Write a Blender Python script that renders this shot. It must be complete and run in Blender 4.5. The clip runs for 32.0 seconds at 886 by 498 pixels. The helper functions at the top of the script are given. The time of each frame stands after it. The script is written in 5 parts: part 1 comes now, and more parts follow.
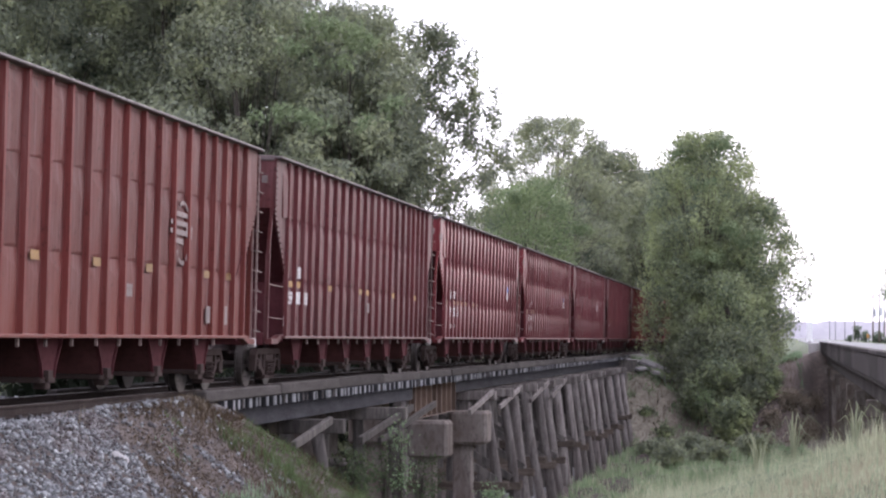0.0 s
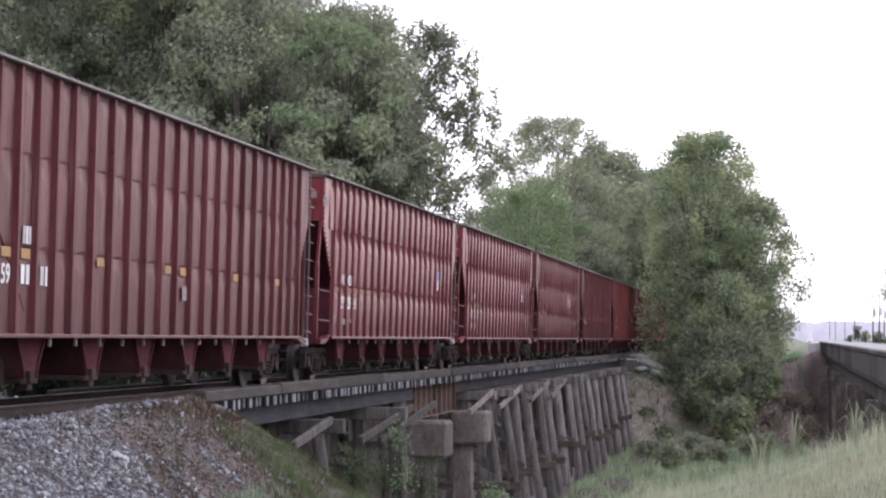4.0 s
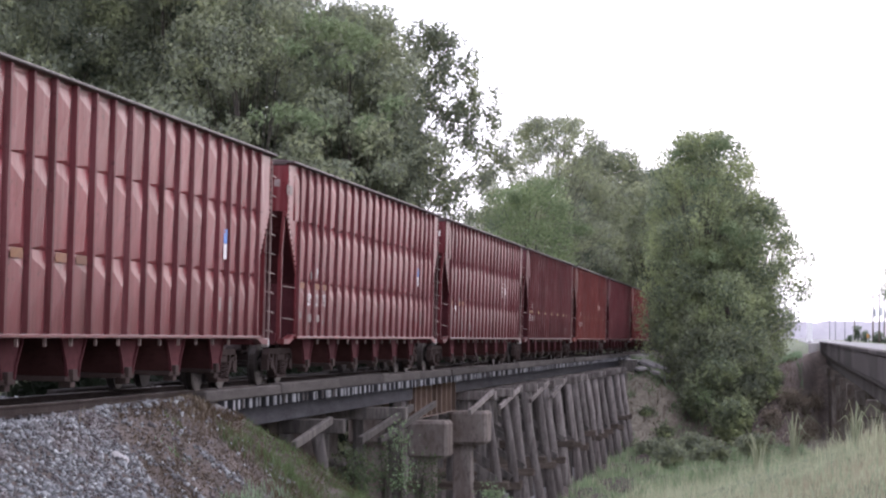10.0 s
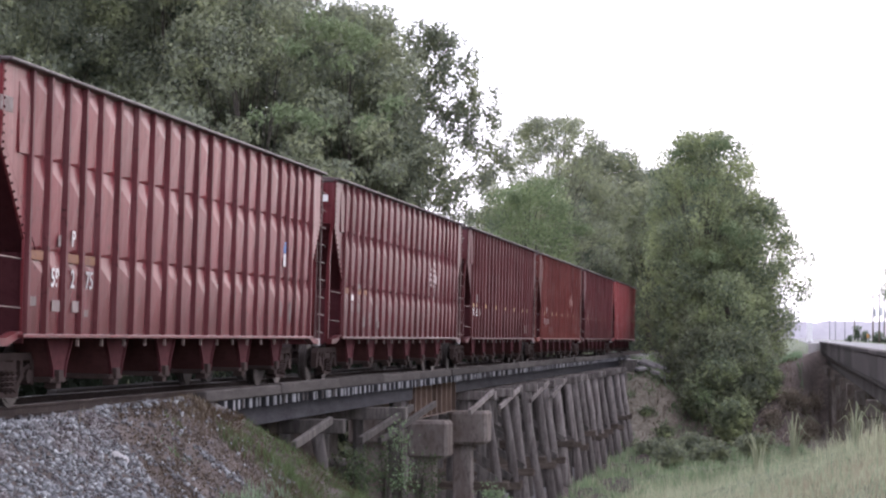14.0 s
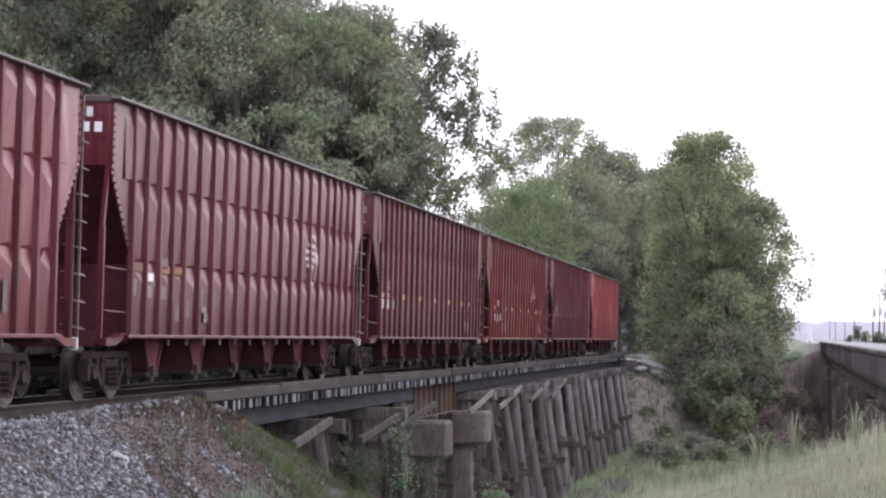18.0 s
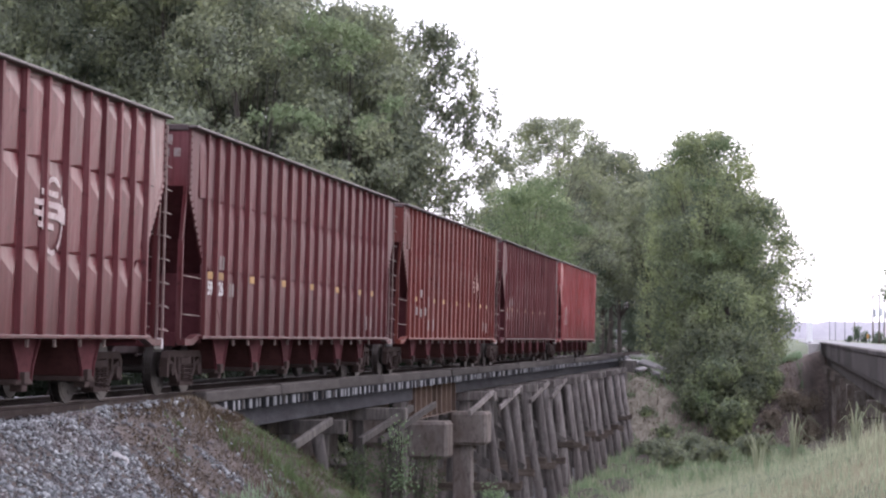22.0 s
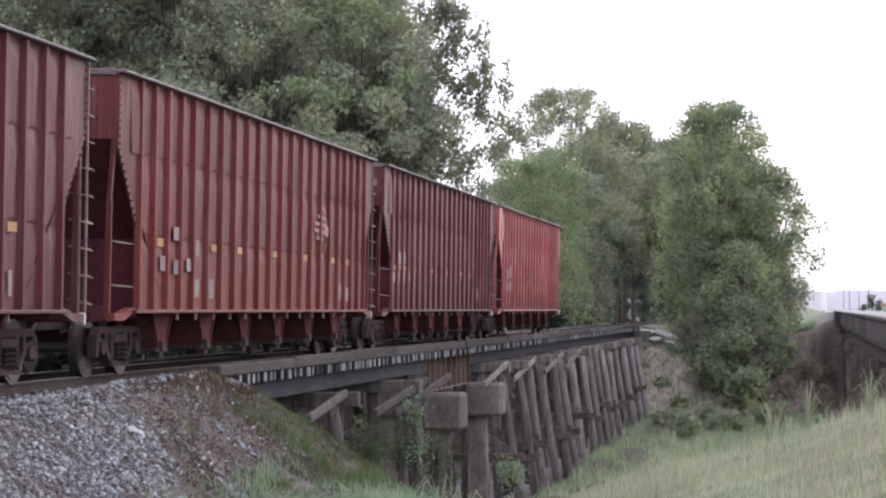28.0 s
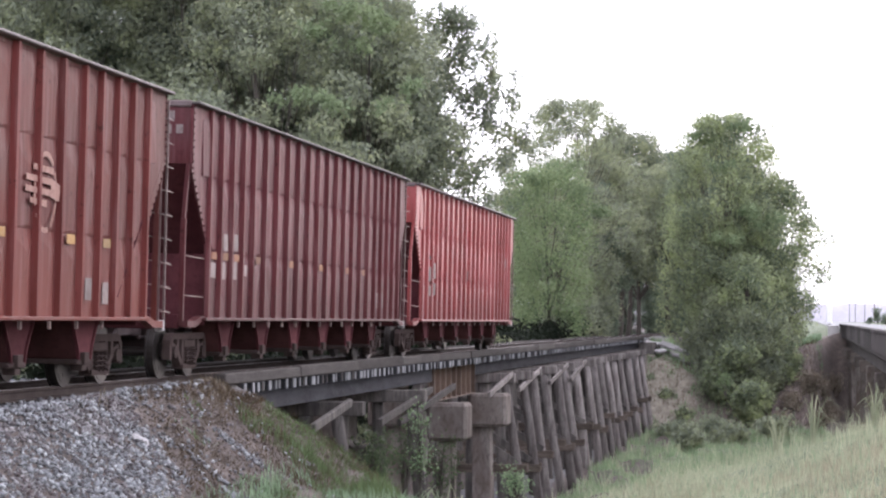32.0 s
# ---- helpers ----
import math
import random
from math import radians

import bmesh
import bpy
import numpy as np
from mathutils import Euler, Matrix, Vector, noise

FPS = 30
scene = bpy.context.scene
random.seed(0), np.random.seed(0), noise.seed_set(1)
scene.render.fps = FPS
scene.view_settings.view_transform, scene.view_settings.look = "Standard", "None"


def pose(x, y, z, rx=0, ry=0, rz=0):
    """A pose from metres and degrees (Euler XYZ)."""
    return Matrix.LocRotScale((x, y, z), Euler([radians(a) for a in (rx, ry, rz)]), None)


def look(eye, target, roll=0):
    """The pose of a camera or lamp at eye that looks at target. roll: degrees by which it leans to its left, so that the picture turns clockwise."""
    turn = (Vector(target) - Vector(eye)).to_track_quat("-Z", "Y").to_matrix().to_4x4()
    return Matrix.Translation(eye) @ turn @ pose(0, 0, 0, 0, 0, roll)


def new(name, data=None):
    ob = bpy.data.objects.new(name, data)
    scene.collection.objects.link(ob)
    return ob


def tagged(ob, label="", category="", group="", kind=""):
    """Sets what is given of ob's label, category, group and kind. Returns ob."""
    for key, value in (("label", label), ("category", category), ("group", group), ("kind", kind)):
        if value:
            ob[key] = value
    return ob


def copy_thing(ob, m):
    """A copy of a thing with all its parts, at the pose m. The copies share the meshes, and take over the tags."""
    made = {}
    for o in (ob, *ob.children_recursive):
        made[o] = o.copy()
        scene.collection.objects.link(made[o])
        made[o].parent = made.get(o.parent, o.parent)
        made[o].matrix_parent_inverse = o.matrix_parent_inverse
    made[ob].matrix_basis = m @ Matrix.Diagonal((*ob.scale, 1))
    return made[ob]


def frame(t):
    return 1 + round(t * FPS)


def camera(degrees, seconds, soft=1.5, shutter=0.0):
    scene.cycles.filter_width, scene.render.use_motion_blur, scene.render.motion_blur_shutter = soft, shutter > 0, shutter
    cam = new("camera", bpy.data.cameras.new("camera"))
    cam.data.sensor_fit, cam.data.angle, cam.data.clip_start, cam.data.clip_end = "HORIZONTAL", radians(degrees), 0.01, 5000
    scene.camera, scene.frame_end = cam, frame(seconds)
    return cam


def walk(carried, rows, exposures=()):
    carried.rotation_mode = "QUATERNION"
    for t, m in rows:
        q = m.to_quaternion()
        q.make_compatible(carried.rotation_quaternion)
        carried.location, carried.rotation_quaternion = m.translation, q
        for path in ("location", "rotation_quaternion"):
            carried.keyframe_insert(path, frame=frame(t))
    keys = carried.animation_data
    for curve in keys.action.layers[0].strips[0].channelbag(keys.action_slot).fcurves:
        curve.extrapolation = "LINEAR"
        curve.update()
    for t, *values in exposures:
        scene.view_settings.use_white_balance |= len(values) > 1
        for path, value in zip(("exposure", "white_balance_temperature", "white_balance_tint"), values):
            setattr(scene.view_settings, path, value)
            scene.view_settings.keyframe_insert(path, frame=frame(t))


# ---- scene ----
# ---- camera: stands on the road shoulder, turned by hand near the end ----
EYE = (11.55, 0.0, 0.917)
cam = camera(22.2, 32.0, soft=2.3)


def aim(yaw, pitch, lean):
    """Camera pose from its turn to the left of the track, its tilt and its roll."""
    return pose(*EYE, 90, 0, yaw) @ pose(0, 0, 0, pitch, 0, 0) @ pose(0, 0, 0, 0, 0, lean)


walk(cam, [
    (0.0, aim(8.400, 2.322, -0.098)), (19.0, aim(8.400, 2.324, -0.098)), (19.5, aim(8.402, 2.341, -0.090)),
    (22.0, aim(8.399, 2.336, -0.110)), (24.0, aim(8.399, 2.348, -0.115)), (25.5, aim(8.399, 2.348, -0.095)), (27.5, aim(8.6514, 1.6667, -0.4260)),
    (28.0, aim(8.7390, 1.6226, -0.5923)), (28.5, aim(8.6354, 1.8657, -0.4613)), (29.0, aim(8.6530, 1.8898, -0.4846)),
    (29.5, aim(8.7958, 1.8144, -0.3580)), (30.0, aim(8.7726, 1.7937, -0.3385)), (30.5, aim(8.7723, 1.8376, -0.3361)),
    (31.0, aim(8.8031, 1.8983, -0.2540)), (31.5, aim(8.8666, 1.8343, 0.0724)), (32.0, aim(8.8893, 1.8779, -0.1179)),
], [(0.0, 1.38, 5800, 20), (14.0, 1.31, 5800, 20), (25.5, 1.42, 5800, 20), (28.0, 1.42, 5850, 18), (29.0, 1.64, 5850, 17), (32.0, 1.7, 5850, 17)])

# ---- light: bright hazy evening sky, weak wide sun ----
world = bpy.data.worlds.new("sky")
scene.world = world
world.use_nodes = True
wt = world.node_tree
sky = wt.nodes.new("ShaderNodeTexSky")
sky.sky_type = 'NISHITA'
sky.sun_disc = False
sky.sun_elevation, sky.sun_rotation = radians(24), radians(24)
sky.dust_density, sky.air_density = 4.0, 1.0
haze = wt.nodes.new("ShaderNodeMixRGB")
haze.inputs[0].default_value = 0.8
haze.inputs[2].default_value = (10.5, 10.2, 10.4, 1)
wt.links.new(sky.outputs[0], haze.inputs[1])
back = wt.nodes["Background"]
wt.links.new(haze.outputs[0], back.inputs[0])
back.inputs[1].default_value = 0.1
sun_data = bpy.data.lights.new("sun", 'SUN')
sun_data.energy, sun_data.angle, sun_data.color = 0.26, radians(24), (1.0, 0.93, 0.86)
sun = new("sun", sun_data)
sun.matrix_world = look((37, 83, 41), (0, 0, 0))


# ---- materials ----
def nodes_of(name, rough=0.7, metal=0.0):
    m = bpy.data.materials.new(name)
    m.use_nodes = True
    nt = m.node_tree
    b = nt.nodes["Principled BSDF"]
    b.inputs["Roughness"].default_value = rough
    b.inputs["Metallic"].default_value = metal
    return m, nt, b


def coords(nt, scale=(1, 1, 1), kind="Object"):
    tc = nt.nodes.new("ShaderNodeTexCoord")
    mp = nt.nodes.new("ShaderNodeMapping")
    mp.inputs["Scale"].default_value = scale
    nt.links.new(tc.outputs[kind], mp.inputs[0])
    return mp.outputs[0]


def noise_of(nt, vec, scale, detail=4.0, rough=0.6):
    n = nt.nodes.new("ShaderNodeTexNoise")
    n.inputs["Scale"].default_value, n.inputs["Detail"].default_value = scale, detail
    n.inputs["Roughness"].default_value = rough
    nt.links.new(vec, n.inputs["Vector"])
    return n.outputs["Fac"]


def ramp(nt, fac, stops):
    r = nt.nodes.new("ShaderNodeValToRGB")
    e = r.color_ramp.elements
    while len(e) < len(stops):
        e.new(0.5)
    for k, (p, c) in enumerate(stops):
        e[k].position, e[k].color = p, (*c, 1)
    nt.links.new(fac, r.inputs[0])
    return r.outputs[0]


def mix(nt, fac, a, b, kind='MIX'):
    n = nt.nodes.new("ShaderNodeMixRGB")
    n.blend_type = kind
    for sock, v in zip(n.inputs, (fac, a, b)):
        if isinstance(v, (int, float)):
            sock.default_value = v
        elif isinstance(v, tuple):
            sock.default_value = (*v, 1)
        else:
            nt.links.new(v, sock)
    return n.outputs[0]


def bump(nt, b, height, strength=0.3, distance=0.02):
    n = nt.nodes.new("ShaderNodeBump")
    n.inputs["Strength"].default_value, n.inputs["Distance"].default_value = strength, distance
    nt.links.new(height, n.inputs["Height"])
    nt.links.new(n.outputs[0], b.inputs["Normal"])


def two_scale(name, c1, c2, c3, s1, s2, rough=0.8, relief=0.3, dist=0.02, stretch=(1, 1, 1), metal=0.0, kind="Object"):
    """A surface with broad patches from c1 to c2 and fine spots of c3."""
    m, nt, b = nodes_of(name, rough, metal)
    v = coords(nt, stretch, kind)
    broad = noise_of(nt, v, s1, 5)
    fine = noise_of(nt, v, s2, 6, 0.7)
    col = ramp(nt, broad, [(0.35, c1), (0.65, c2)])
    col = mix(nt, ramp(nt, fine, [(0.48, (0, 0, 0)), (0.72, (0.8, 0.8, 0.8))]), col, c3)
    info = nt.nodes.new("ShaderNodeObjectInfo")
    hsv = nt.nodes.new("ShaderNodeHueSaturation")
    val = nt.nodes.new("ShaderNodeMapRange")
    val.inputs[3].default_value, val.inputs[4].default_value = 0.68, 1.32
    nt.links.new(info.outputs["Random"], val.inputs[0])
    nt.links.new(val.outputs[0], hsv.inputs["Value"])
    nt.links.new(col, hsv.inputs["Color"])
    nt.links.new(hsv.outputs[0], b.inputs["Base Color"])
    b.inputs["Specular IOR Level"].default_value = 0.04 if rough > 0.84 else 0.35
    bump(nt, b, fine, relief, dist)
    return m


def car_paint(name, paint, faded, rust, wear, low, gloss=0.4, shine=0.3):
    """Weathered freight-car paint: faded patches, rust streaks, dust runs and dirt along the lower edge; each sheet differs."""
    m, nt, b = nodes_of(name, 0.5)
    info = nt.nodes.new("ShaderNodeObjectInfo")
    shift = nt.nodes.new("ShaderNodeCombineXYZ")
    far = nt.nodes.new("ShaderNodeMath")
    far.operation = 'MULTIPLY'
    far.inputs[1].default_value = 60.0
    nt.links.new(info.outputs["Random"], far.inputs[0])
    nt.links.new(far.outputs[0], shift.inputs[1])

    def moved(scale):
        add = nt.nodes.new("ShaderNodeVectorMath")
        nt.links.new(coords(nt, scale), add.inputs[0])
        nt.links.new(shift.outputs[0], add.inputs[1])
        return add.outputs[0]
    v = moved((1, 1, 1))
    streak = noise_of(nt, moved((1, 1, 0.14)), 3.2, 6, 0.65)
    runs = noise_of(nt, moved((1, 1, 0.05)), 11.0, 4, 0.6)
    patch = noise_of(nt, v, 0.9, 4)
    grain = noise_of(nt, v, 26, 5, 0.7)
    col = mix(nt, ramp(nt, patch, [(0.35, (0, 0, 0)), (0.68, (1, 1, 1))]), paint, faded)
    col = mix(nt, ramp(nt, streak, [(0.5 - wear * 0.2, (0, 0, 0)), (0.78 - wear * 0.2, (0.9, 0.9, 0.9))]), col, rust)
    spots = ramp(nt, noise_of(nt, v, 7.0, 5, 0.75), [(0.58, (0, 0, 0)), (0.66, (0.8, 0.8, 0.8))])
    col = mix(nt, spots, col, tuple(c * 0.5 for c in rust))
    dust = tuple(0.5 * f + 0.5 * g for f, g in zip(faded, (0.24, 0.17, 0.16)))
    col = mix(nt, ramp(nt, runs, [(0.52, (0, 0, 0)), (0.72, (0.5, 0.5, 0.5))]), col, dust)
    col = mix(nt, ramp(nt, runs, [(0.3, (0.55, 0.55, 0.55)), (0.44, (0, 0, 0))]), col, tuple(c * 0.6 for c in rust))
    sep = nt.nodes.new("ShaderNodeSeparateXYZ")
    nt.links.new(coords(nt), sep.inputs[0])
    edge = nt.nodes.new("ShaderNodeMapRange")
    edge.inputs[1].default_value, edge.inputs[2].default_value = 2.5, 1.05
    nt.links.new(sep.outputs[2], edge.inputs[0])
    mul = nt.nodes.new("ShaderNodeMath")
    mul.operation = 'MULTIPLY'
    nt.links.new(edge.outputs[0], mul.inputs[0])
    nt.links.new(streak, mul.inputs[1])
    col = mix(nt, mul.outputs[0], col, tuple(c * 0.5 for c in low))
    tone = nt.nodes.new("ShaderNodeMapRange")
    tone.inputs[3].default_value, tone.inputs[4].default_value = 0.86, 1.14
    nt.links.new(info.outputs["Random"], tone.inputs[0])
    hsv = nt.nodes.new("ShaderNodeHueSaturation")
    nt.links.new(tone.outputs[0], hsv.inputs["Value"])
    nt.links.new(col, hsv.inputs["Color"])
    nt.links.new(hsv.outputs[0], b.inputs["Base Color"])
    rr = nt.nodes.new("ShaderNodeMapRange")
    rr.inputs[3].default_value, rr.inputs[4].default_value = gloss, gloss + 0.22
    nt.links.new(streak, rr.inputs[0])
    nt.links.new(rr.outputs[0], b.inputs["Roughness"])
    b.inputs["Specular IOR Level"].default_value = shine
    bump(nt, b, grain, 0.12, 0.006)
    return m


def leaf_mat(name, dark, mid, light):
    m, nt, b = nodes_of(name, 0.6)
    geo = nt.nodes.new("ShaderNodeNewGeometry")
    dark, pale = (tuple(0.5 * a + 0.5 * m for a, m in zip(c, mid)) for c in (dark, light))
    col = ramp(nt, geo.outputs["Random Per Island"], [(0.05, dark), (0.5, mid), (0.95, pale)])
    v = coords(nt)
    col = mix(nt, ramp(nt, noise_of(nt, v, 0.4, 3), [(0.46, (0, 0, 0)), (0.68, (0.7, 0.7, 0.7))]), col, light)
    col = mix(nt, ramp(nt, noise_of(nt, v, 1.1, 3), [(0.34, (0.5, 0.5, 0.5)), (0.5, (0, 0, 0))]), col, dark)
    nt.links.new(col, b.inputs["Base Color"])
    b.inputs["Specular IOR Level"].default_value = 0.05
    tr = nt.nodes.new("ShaderNodeBsdfTranslucent")
    nt.links.new(col, tr.inputs[0])
    mx = nt.nodes.new("ShaderNodeMixShader")
    mx.inputs[0].default_value = 0.45
    nt.links.new(b.outputs[0], mx.inputs[1])
    nt.links.new(tr.outputs[0], mx.inputs[2])
    nt.links.new(mx.outputs[0], nt.nodes["Material Output"].inputs[0])
    return m


PAINT_BRIGHT = car_paint("bright_red_paint", (0.258, 0.047, 0.046), (0.300, 0.090, 0.086), (0.145, 0.037, 0.032), 0.0, (0.165, 0.058, 0.052), 0.26, 0.14)
PAINT_PINK = car_paint("faded_red_paint", (0.152, 0.029, 0.032), (0.178, 0.045, 0.050), (0.095, 0.018, 0.019), 0.25, (0.120, 0.035, 0.034), 0.22, 0.1)
PAINT_RED = car_paint("dull_red_paint", (0.101, 0.020, 0.023), (0.115, 0.029, 0.034), (0.064, 0.013, 0.014), 0.4, (0.092, 0.027, 0.026), 0.26, 0.11)
PAINT_RUST = car_paint("rusty_orange_red_paint", (0.106, 0.025, 0.020), (0.106, 0.045, 0.040), (0.077, 0.018, 0.015), 0.4, (0.300, 0.072, 0.050), 0.5, 0.15)
PAINT_DARK = car_paint("dark_maroon_paint", (0.094, 0.021, 0.024), (0.105, 0.042, 0.045), (0.062, 0.017, 0.017), 0.5, (0.084, 0.027, 0.025), 0.46, 0.145)
PAINT_MAROON = car_paint("maroon_paint", (0.103, 0.026, 0.026), (0.120, 0.050, 0.052), (0.060, 0.017, 0.017), 0.45, (0.090, 0.031, 0.029), 0.42, 0.155)
RIB_RED = car_paint("red_rib_coat", (0.134, 0.030, 0.026), (0.146, 0.040, 0.034), (0.087, 0.022, 0.019), 0.25, (0.230, 0.056, 0.042), 0.5, 0.1)
RIB_MAROON = car_paint("maroon_rib_coat", (0.103, 0.025, 0.027), (0.108, 0.032, 0.033), (0.067, 0.018, 0.018), 0.3, (0.096, 0.030, 0.028), 0.46, 0.11)
RIB_FADED = car_paint("red_rib_paint", (0.120, 0.031, 0.035), (0.132, 0.045, 0.048), (0.072, 0.020, 0.020), 0.25, (0.130, 0.034, 0.034), 0.42, 0.09)
# Dirt plus the shade under the car, both in the colour; also on rivets.
GRIME_SHADE = two_scale("shaded_grime_over_red_paint", (0.051, 0.022, 0.020), (0.076, 0.032, 0.031), (0.031, 0.015, 0.015), 1.5, 12, 0.88, 0.2, 0.006)
CHORD = two_scale("worn_top_rail_steel", (0.060, 0.046, 0.045), (0.095, 0.075, 0.073), (0.06, 0.042, 0.04), 1.2, 14, 0.6, 0.2, 0.006)
# Dirty red with the shade of recesses put into the colour.
RED_GRIME_SHADE = two_scale("shaded_grimy_red_paint", (0.067, 0.022, 0.025), (0.097, 0.034, 0.037), (0.041, 0.014, 0.017), 1.5, 12, 0.88, 0.2, 0.006)
STEEL_DARK = two_scale("grimy_steel", (0.077, 0.059, 0.057), (0.119, 0.092, 0.090), (0.056, 0.042, 0.039), 2.0, 30, 0.85, 0.2, 0.006)
TRUCK_STEEL = two_scale("rusty_cast_steel", (0.043, 0.031, 0.027), (0.064, 0.046, 0.043), (0.031, 0.021, 0.018), 3.0, 40, 0.88, 0.2, 0.006)
WHEEL_STEEL = two_scale("worn_wheel_steel", (0.046, 0.039, 0.035), (0.068, 0.058, 0.052), (0.031, 0.023, 0.021), 3.0, 40, 0.5, 0.1, 0.004, metal=0.6)
RAIL_STEEL = two_scale("rail_steel", (0.036, 0.028, 0.025), (0.054, 0.043, 0.038), (0.027, 0.020, 0.018), 3.0, 40, 0.86, 0.1, 0.004)
RAIL_TOP = two_scale("polished_rail_head", (0.30, 0.28, 0.27), (0.4, 0.38, 0.37), (0.22, 0.19, 0.18), 3.0, 40, 0.5, 0.05, 0.002, metal=0.8)
GIRDER = two_scale("rusty_girder_steel", (0.112, 0.074, 0.052), (0.145, 0.101, 0.075), (0.075, 0.047, 0.037), 1.5, 20, 0.8, 0.2, 0.006, (1, 1, 0.3))
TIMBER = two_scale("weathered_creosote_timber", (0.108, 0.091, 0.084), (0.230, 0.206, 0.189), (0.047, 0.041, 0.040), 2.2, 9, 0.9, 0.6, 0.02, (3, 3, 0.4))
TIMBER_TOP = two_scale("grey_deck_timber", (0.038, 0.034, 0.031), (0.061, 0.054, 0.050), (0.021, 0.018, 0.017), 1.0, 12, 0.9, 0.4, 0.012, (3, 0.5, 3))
# Same weathered timber, darkened in colour for the bridge's shaded parts.
TIMBER_SHADED = two_scale("shaded_weathered_timber", (0.063, 0.057, 0.053), (0.134, 0.119, 0.107), (0.032, 0.028, 0.028), 2.2, 9, 0.9, 0.6, 0.02, (3, 3, 0.4))
TIMBER_ROT = two_scale("brown_rotten_timber", (0.075, 0.058, 0.048), (0.135, 0.112, 0.092), (0.043, 0.031, 0.026), 2.2, 9, 0.9, 0.6, 0.02, (0.6, 3, 3))
TIMBER_DARK = two_scale("black_creosote_timber", (0.026, 0.026, 0.029), (0.048, 0.047, 0.051), (0.073, 0.065, 0.065), 1.2, 12, 0.9, 0.4, 0.012, (3, 0.5, 3))
TIE_END = two_scale("bleached_tie_end", (0.15, 0.15, 0.155), (0.26, 0.26, 0.262), (0.112, 0.105, 0.105), 4.0, 30, 0.9, 0.4, 0.01)
CONCRETE = two_scale("stained_concrete", (0.088, 0.068, 0.057), (0.186, 0.163, 0.147), (0.054, 0.041, 0.035), 1.6, 9, 0.9, 0.3, 0.01, (1, 1, 0.45))
PARAPET = two_scale("streaked_parapet_concrete", (0.035, 0.030, 0.029), (0.113, 0.101, 0.094), (0.031, 0.027, 0.025), 2.6, 9, 0.9, 0.3, 0.01, (1, 1, 0.12))
ASPHALT = two_scale("asphalt", (0.13, 0.13, 0.135), (0.18, 0.178, 0.18), (0.09, 0.09, 0.09), 0.3, 60, 0.6, 0.3, 0.01)
STONE = two_scale("pale_broken_stone", (0.28, 0.27, 0.265), (0.42, 0.40, 0.39), (0.2, 0.17, 0.15), 3.0, 30, 0.9, 0.4, 0.01)
BARK = two_scale("grey_bark", (0.060, 0.051, 0.042), (0.102, 0.090, 0.078), (0.030, 0.025, 0.021), 2.0, 16, 0.95, 0.6, 0.03, (2, 2, 0.4))
POLE_WOOD = two_scale("pole_wood", (0.14, 0.11, 0.09), (0.20, 0.17, 0.14), (0.08, 0.06, 0.05), 1.0, 14, 0.9, 0.3, 0.01, (3, 3, 0.3))
PALE_METAL = two_scale("galvanised_metal", (0.42, 0.43, 0.44), (0.55, 0.55, 0.56), (0.33, 0.33, 0.33), 2.0, 20, 0.5, 0.1, 0.004, metal=0.3)
WORN_METAL = two_scale("worn_bare_metal", (0.141, 0.094, 0.084), (0.205, 0.144, 0.130), (0.077, 0.040, 0.032), 3.0, 20, 0.6, 0.1, 0.004, metal=0.2)
WHITE_PAINT = two_scale("white_stencil_paint", (0.508, 0.492, 0.476), (0.615, 0.599, 0.582), (0.344, 0.262, 0.246), 2.0, 12, 0.7, 0.1, 0.002)
POST_WHITE = two_scale("white_reflective_sheet", (0.80, 0.80, 0.80), (0.85, 0.85, 0.84), (0.7, 0.69, 0.67), 2.0, 12, 0.6, 0.1, 0.002)
DULL_WHITE = two_scale("worn_pale_stencil", (0.146, 0.110, 0.102), (0.195, 0.157, 0.146), (0.098, 0.048, 0.039), 2.0, 10, 0.7, 0.1, 0.002)
EMBLEM_PAINT = two_scale("worn_emblem_paint", (0.33, 0.25, 0.24), (0.46, 0.38, 0.36), (0.15, 0.06, 0.055), 2.0, 9, 0.7, 0.1, 0.002)
YELLOW = two_scale("yellow_reflector", (0.231, 0.120, 0.021), (0.262, 0.142, 0.034), (0.142, 0.061, 0.021), 3.0, 20, 0.6, 0.1, 0.002)
DULL_YELLOW = two_scale("worn_yellow_stripe", (0.188, 0.086, 0.030), (0.143, 0.053, 0.034), (0.105, 0.034, 0.026), 1.5, 10, 0.7, 0.1, 0.002)
BLUE = two_scale("blue_tag", (0.06, 0.15, 0.38), (0.08, 0.19, 0.45), (0.05, 0.1, 0.25), 3.0, 20, 0.6, 0.1, 0.002)
ORANGE = two_scale("orange_marker", (0.420, 0.210, 0.060), (0.462, 0.255, 0.084), (0.280, 0.150, 0.060), 3.0, 20, 0.6, 0.1, 0.002)
LEAF_DARK = leaf_mat("dark_green_leaves", (0.125, 0.135, 0.104), (0.200, 0.222, 0.161), (0.294, 0.316, 0.158))
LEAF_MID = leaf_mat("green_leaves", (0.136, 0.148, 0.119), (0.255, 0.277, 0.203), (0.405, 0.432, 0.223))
LEAF_LIGHT = leaf_mat("yellow_green_leaves", (0.096, 0.129, 0.068), (0.194, 0.253, 0.129), (0.311, 0.369, 0.194))
LEAF_WARM = leaf_mat("olive_leaves", (0.101, 0.121, 0.085), (0.195, 0.226, 0.150), (0.431, 0.478, 0.216))
GRASS_PALE = leaf_mat("dry_grass", (0.212, 0.234, 0.152), (0.349, 0.369, 0.245), (0.502, 0.492, 0.350))
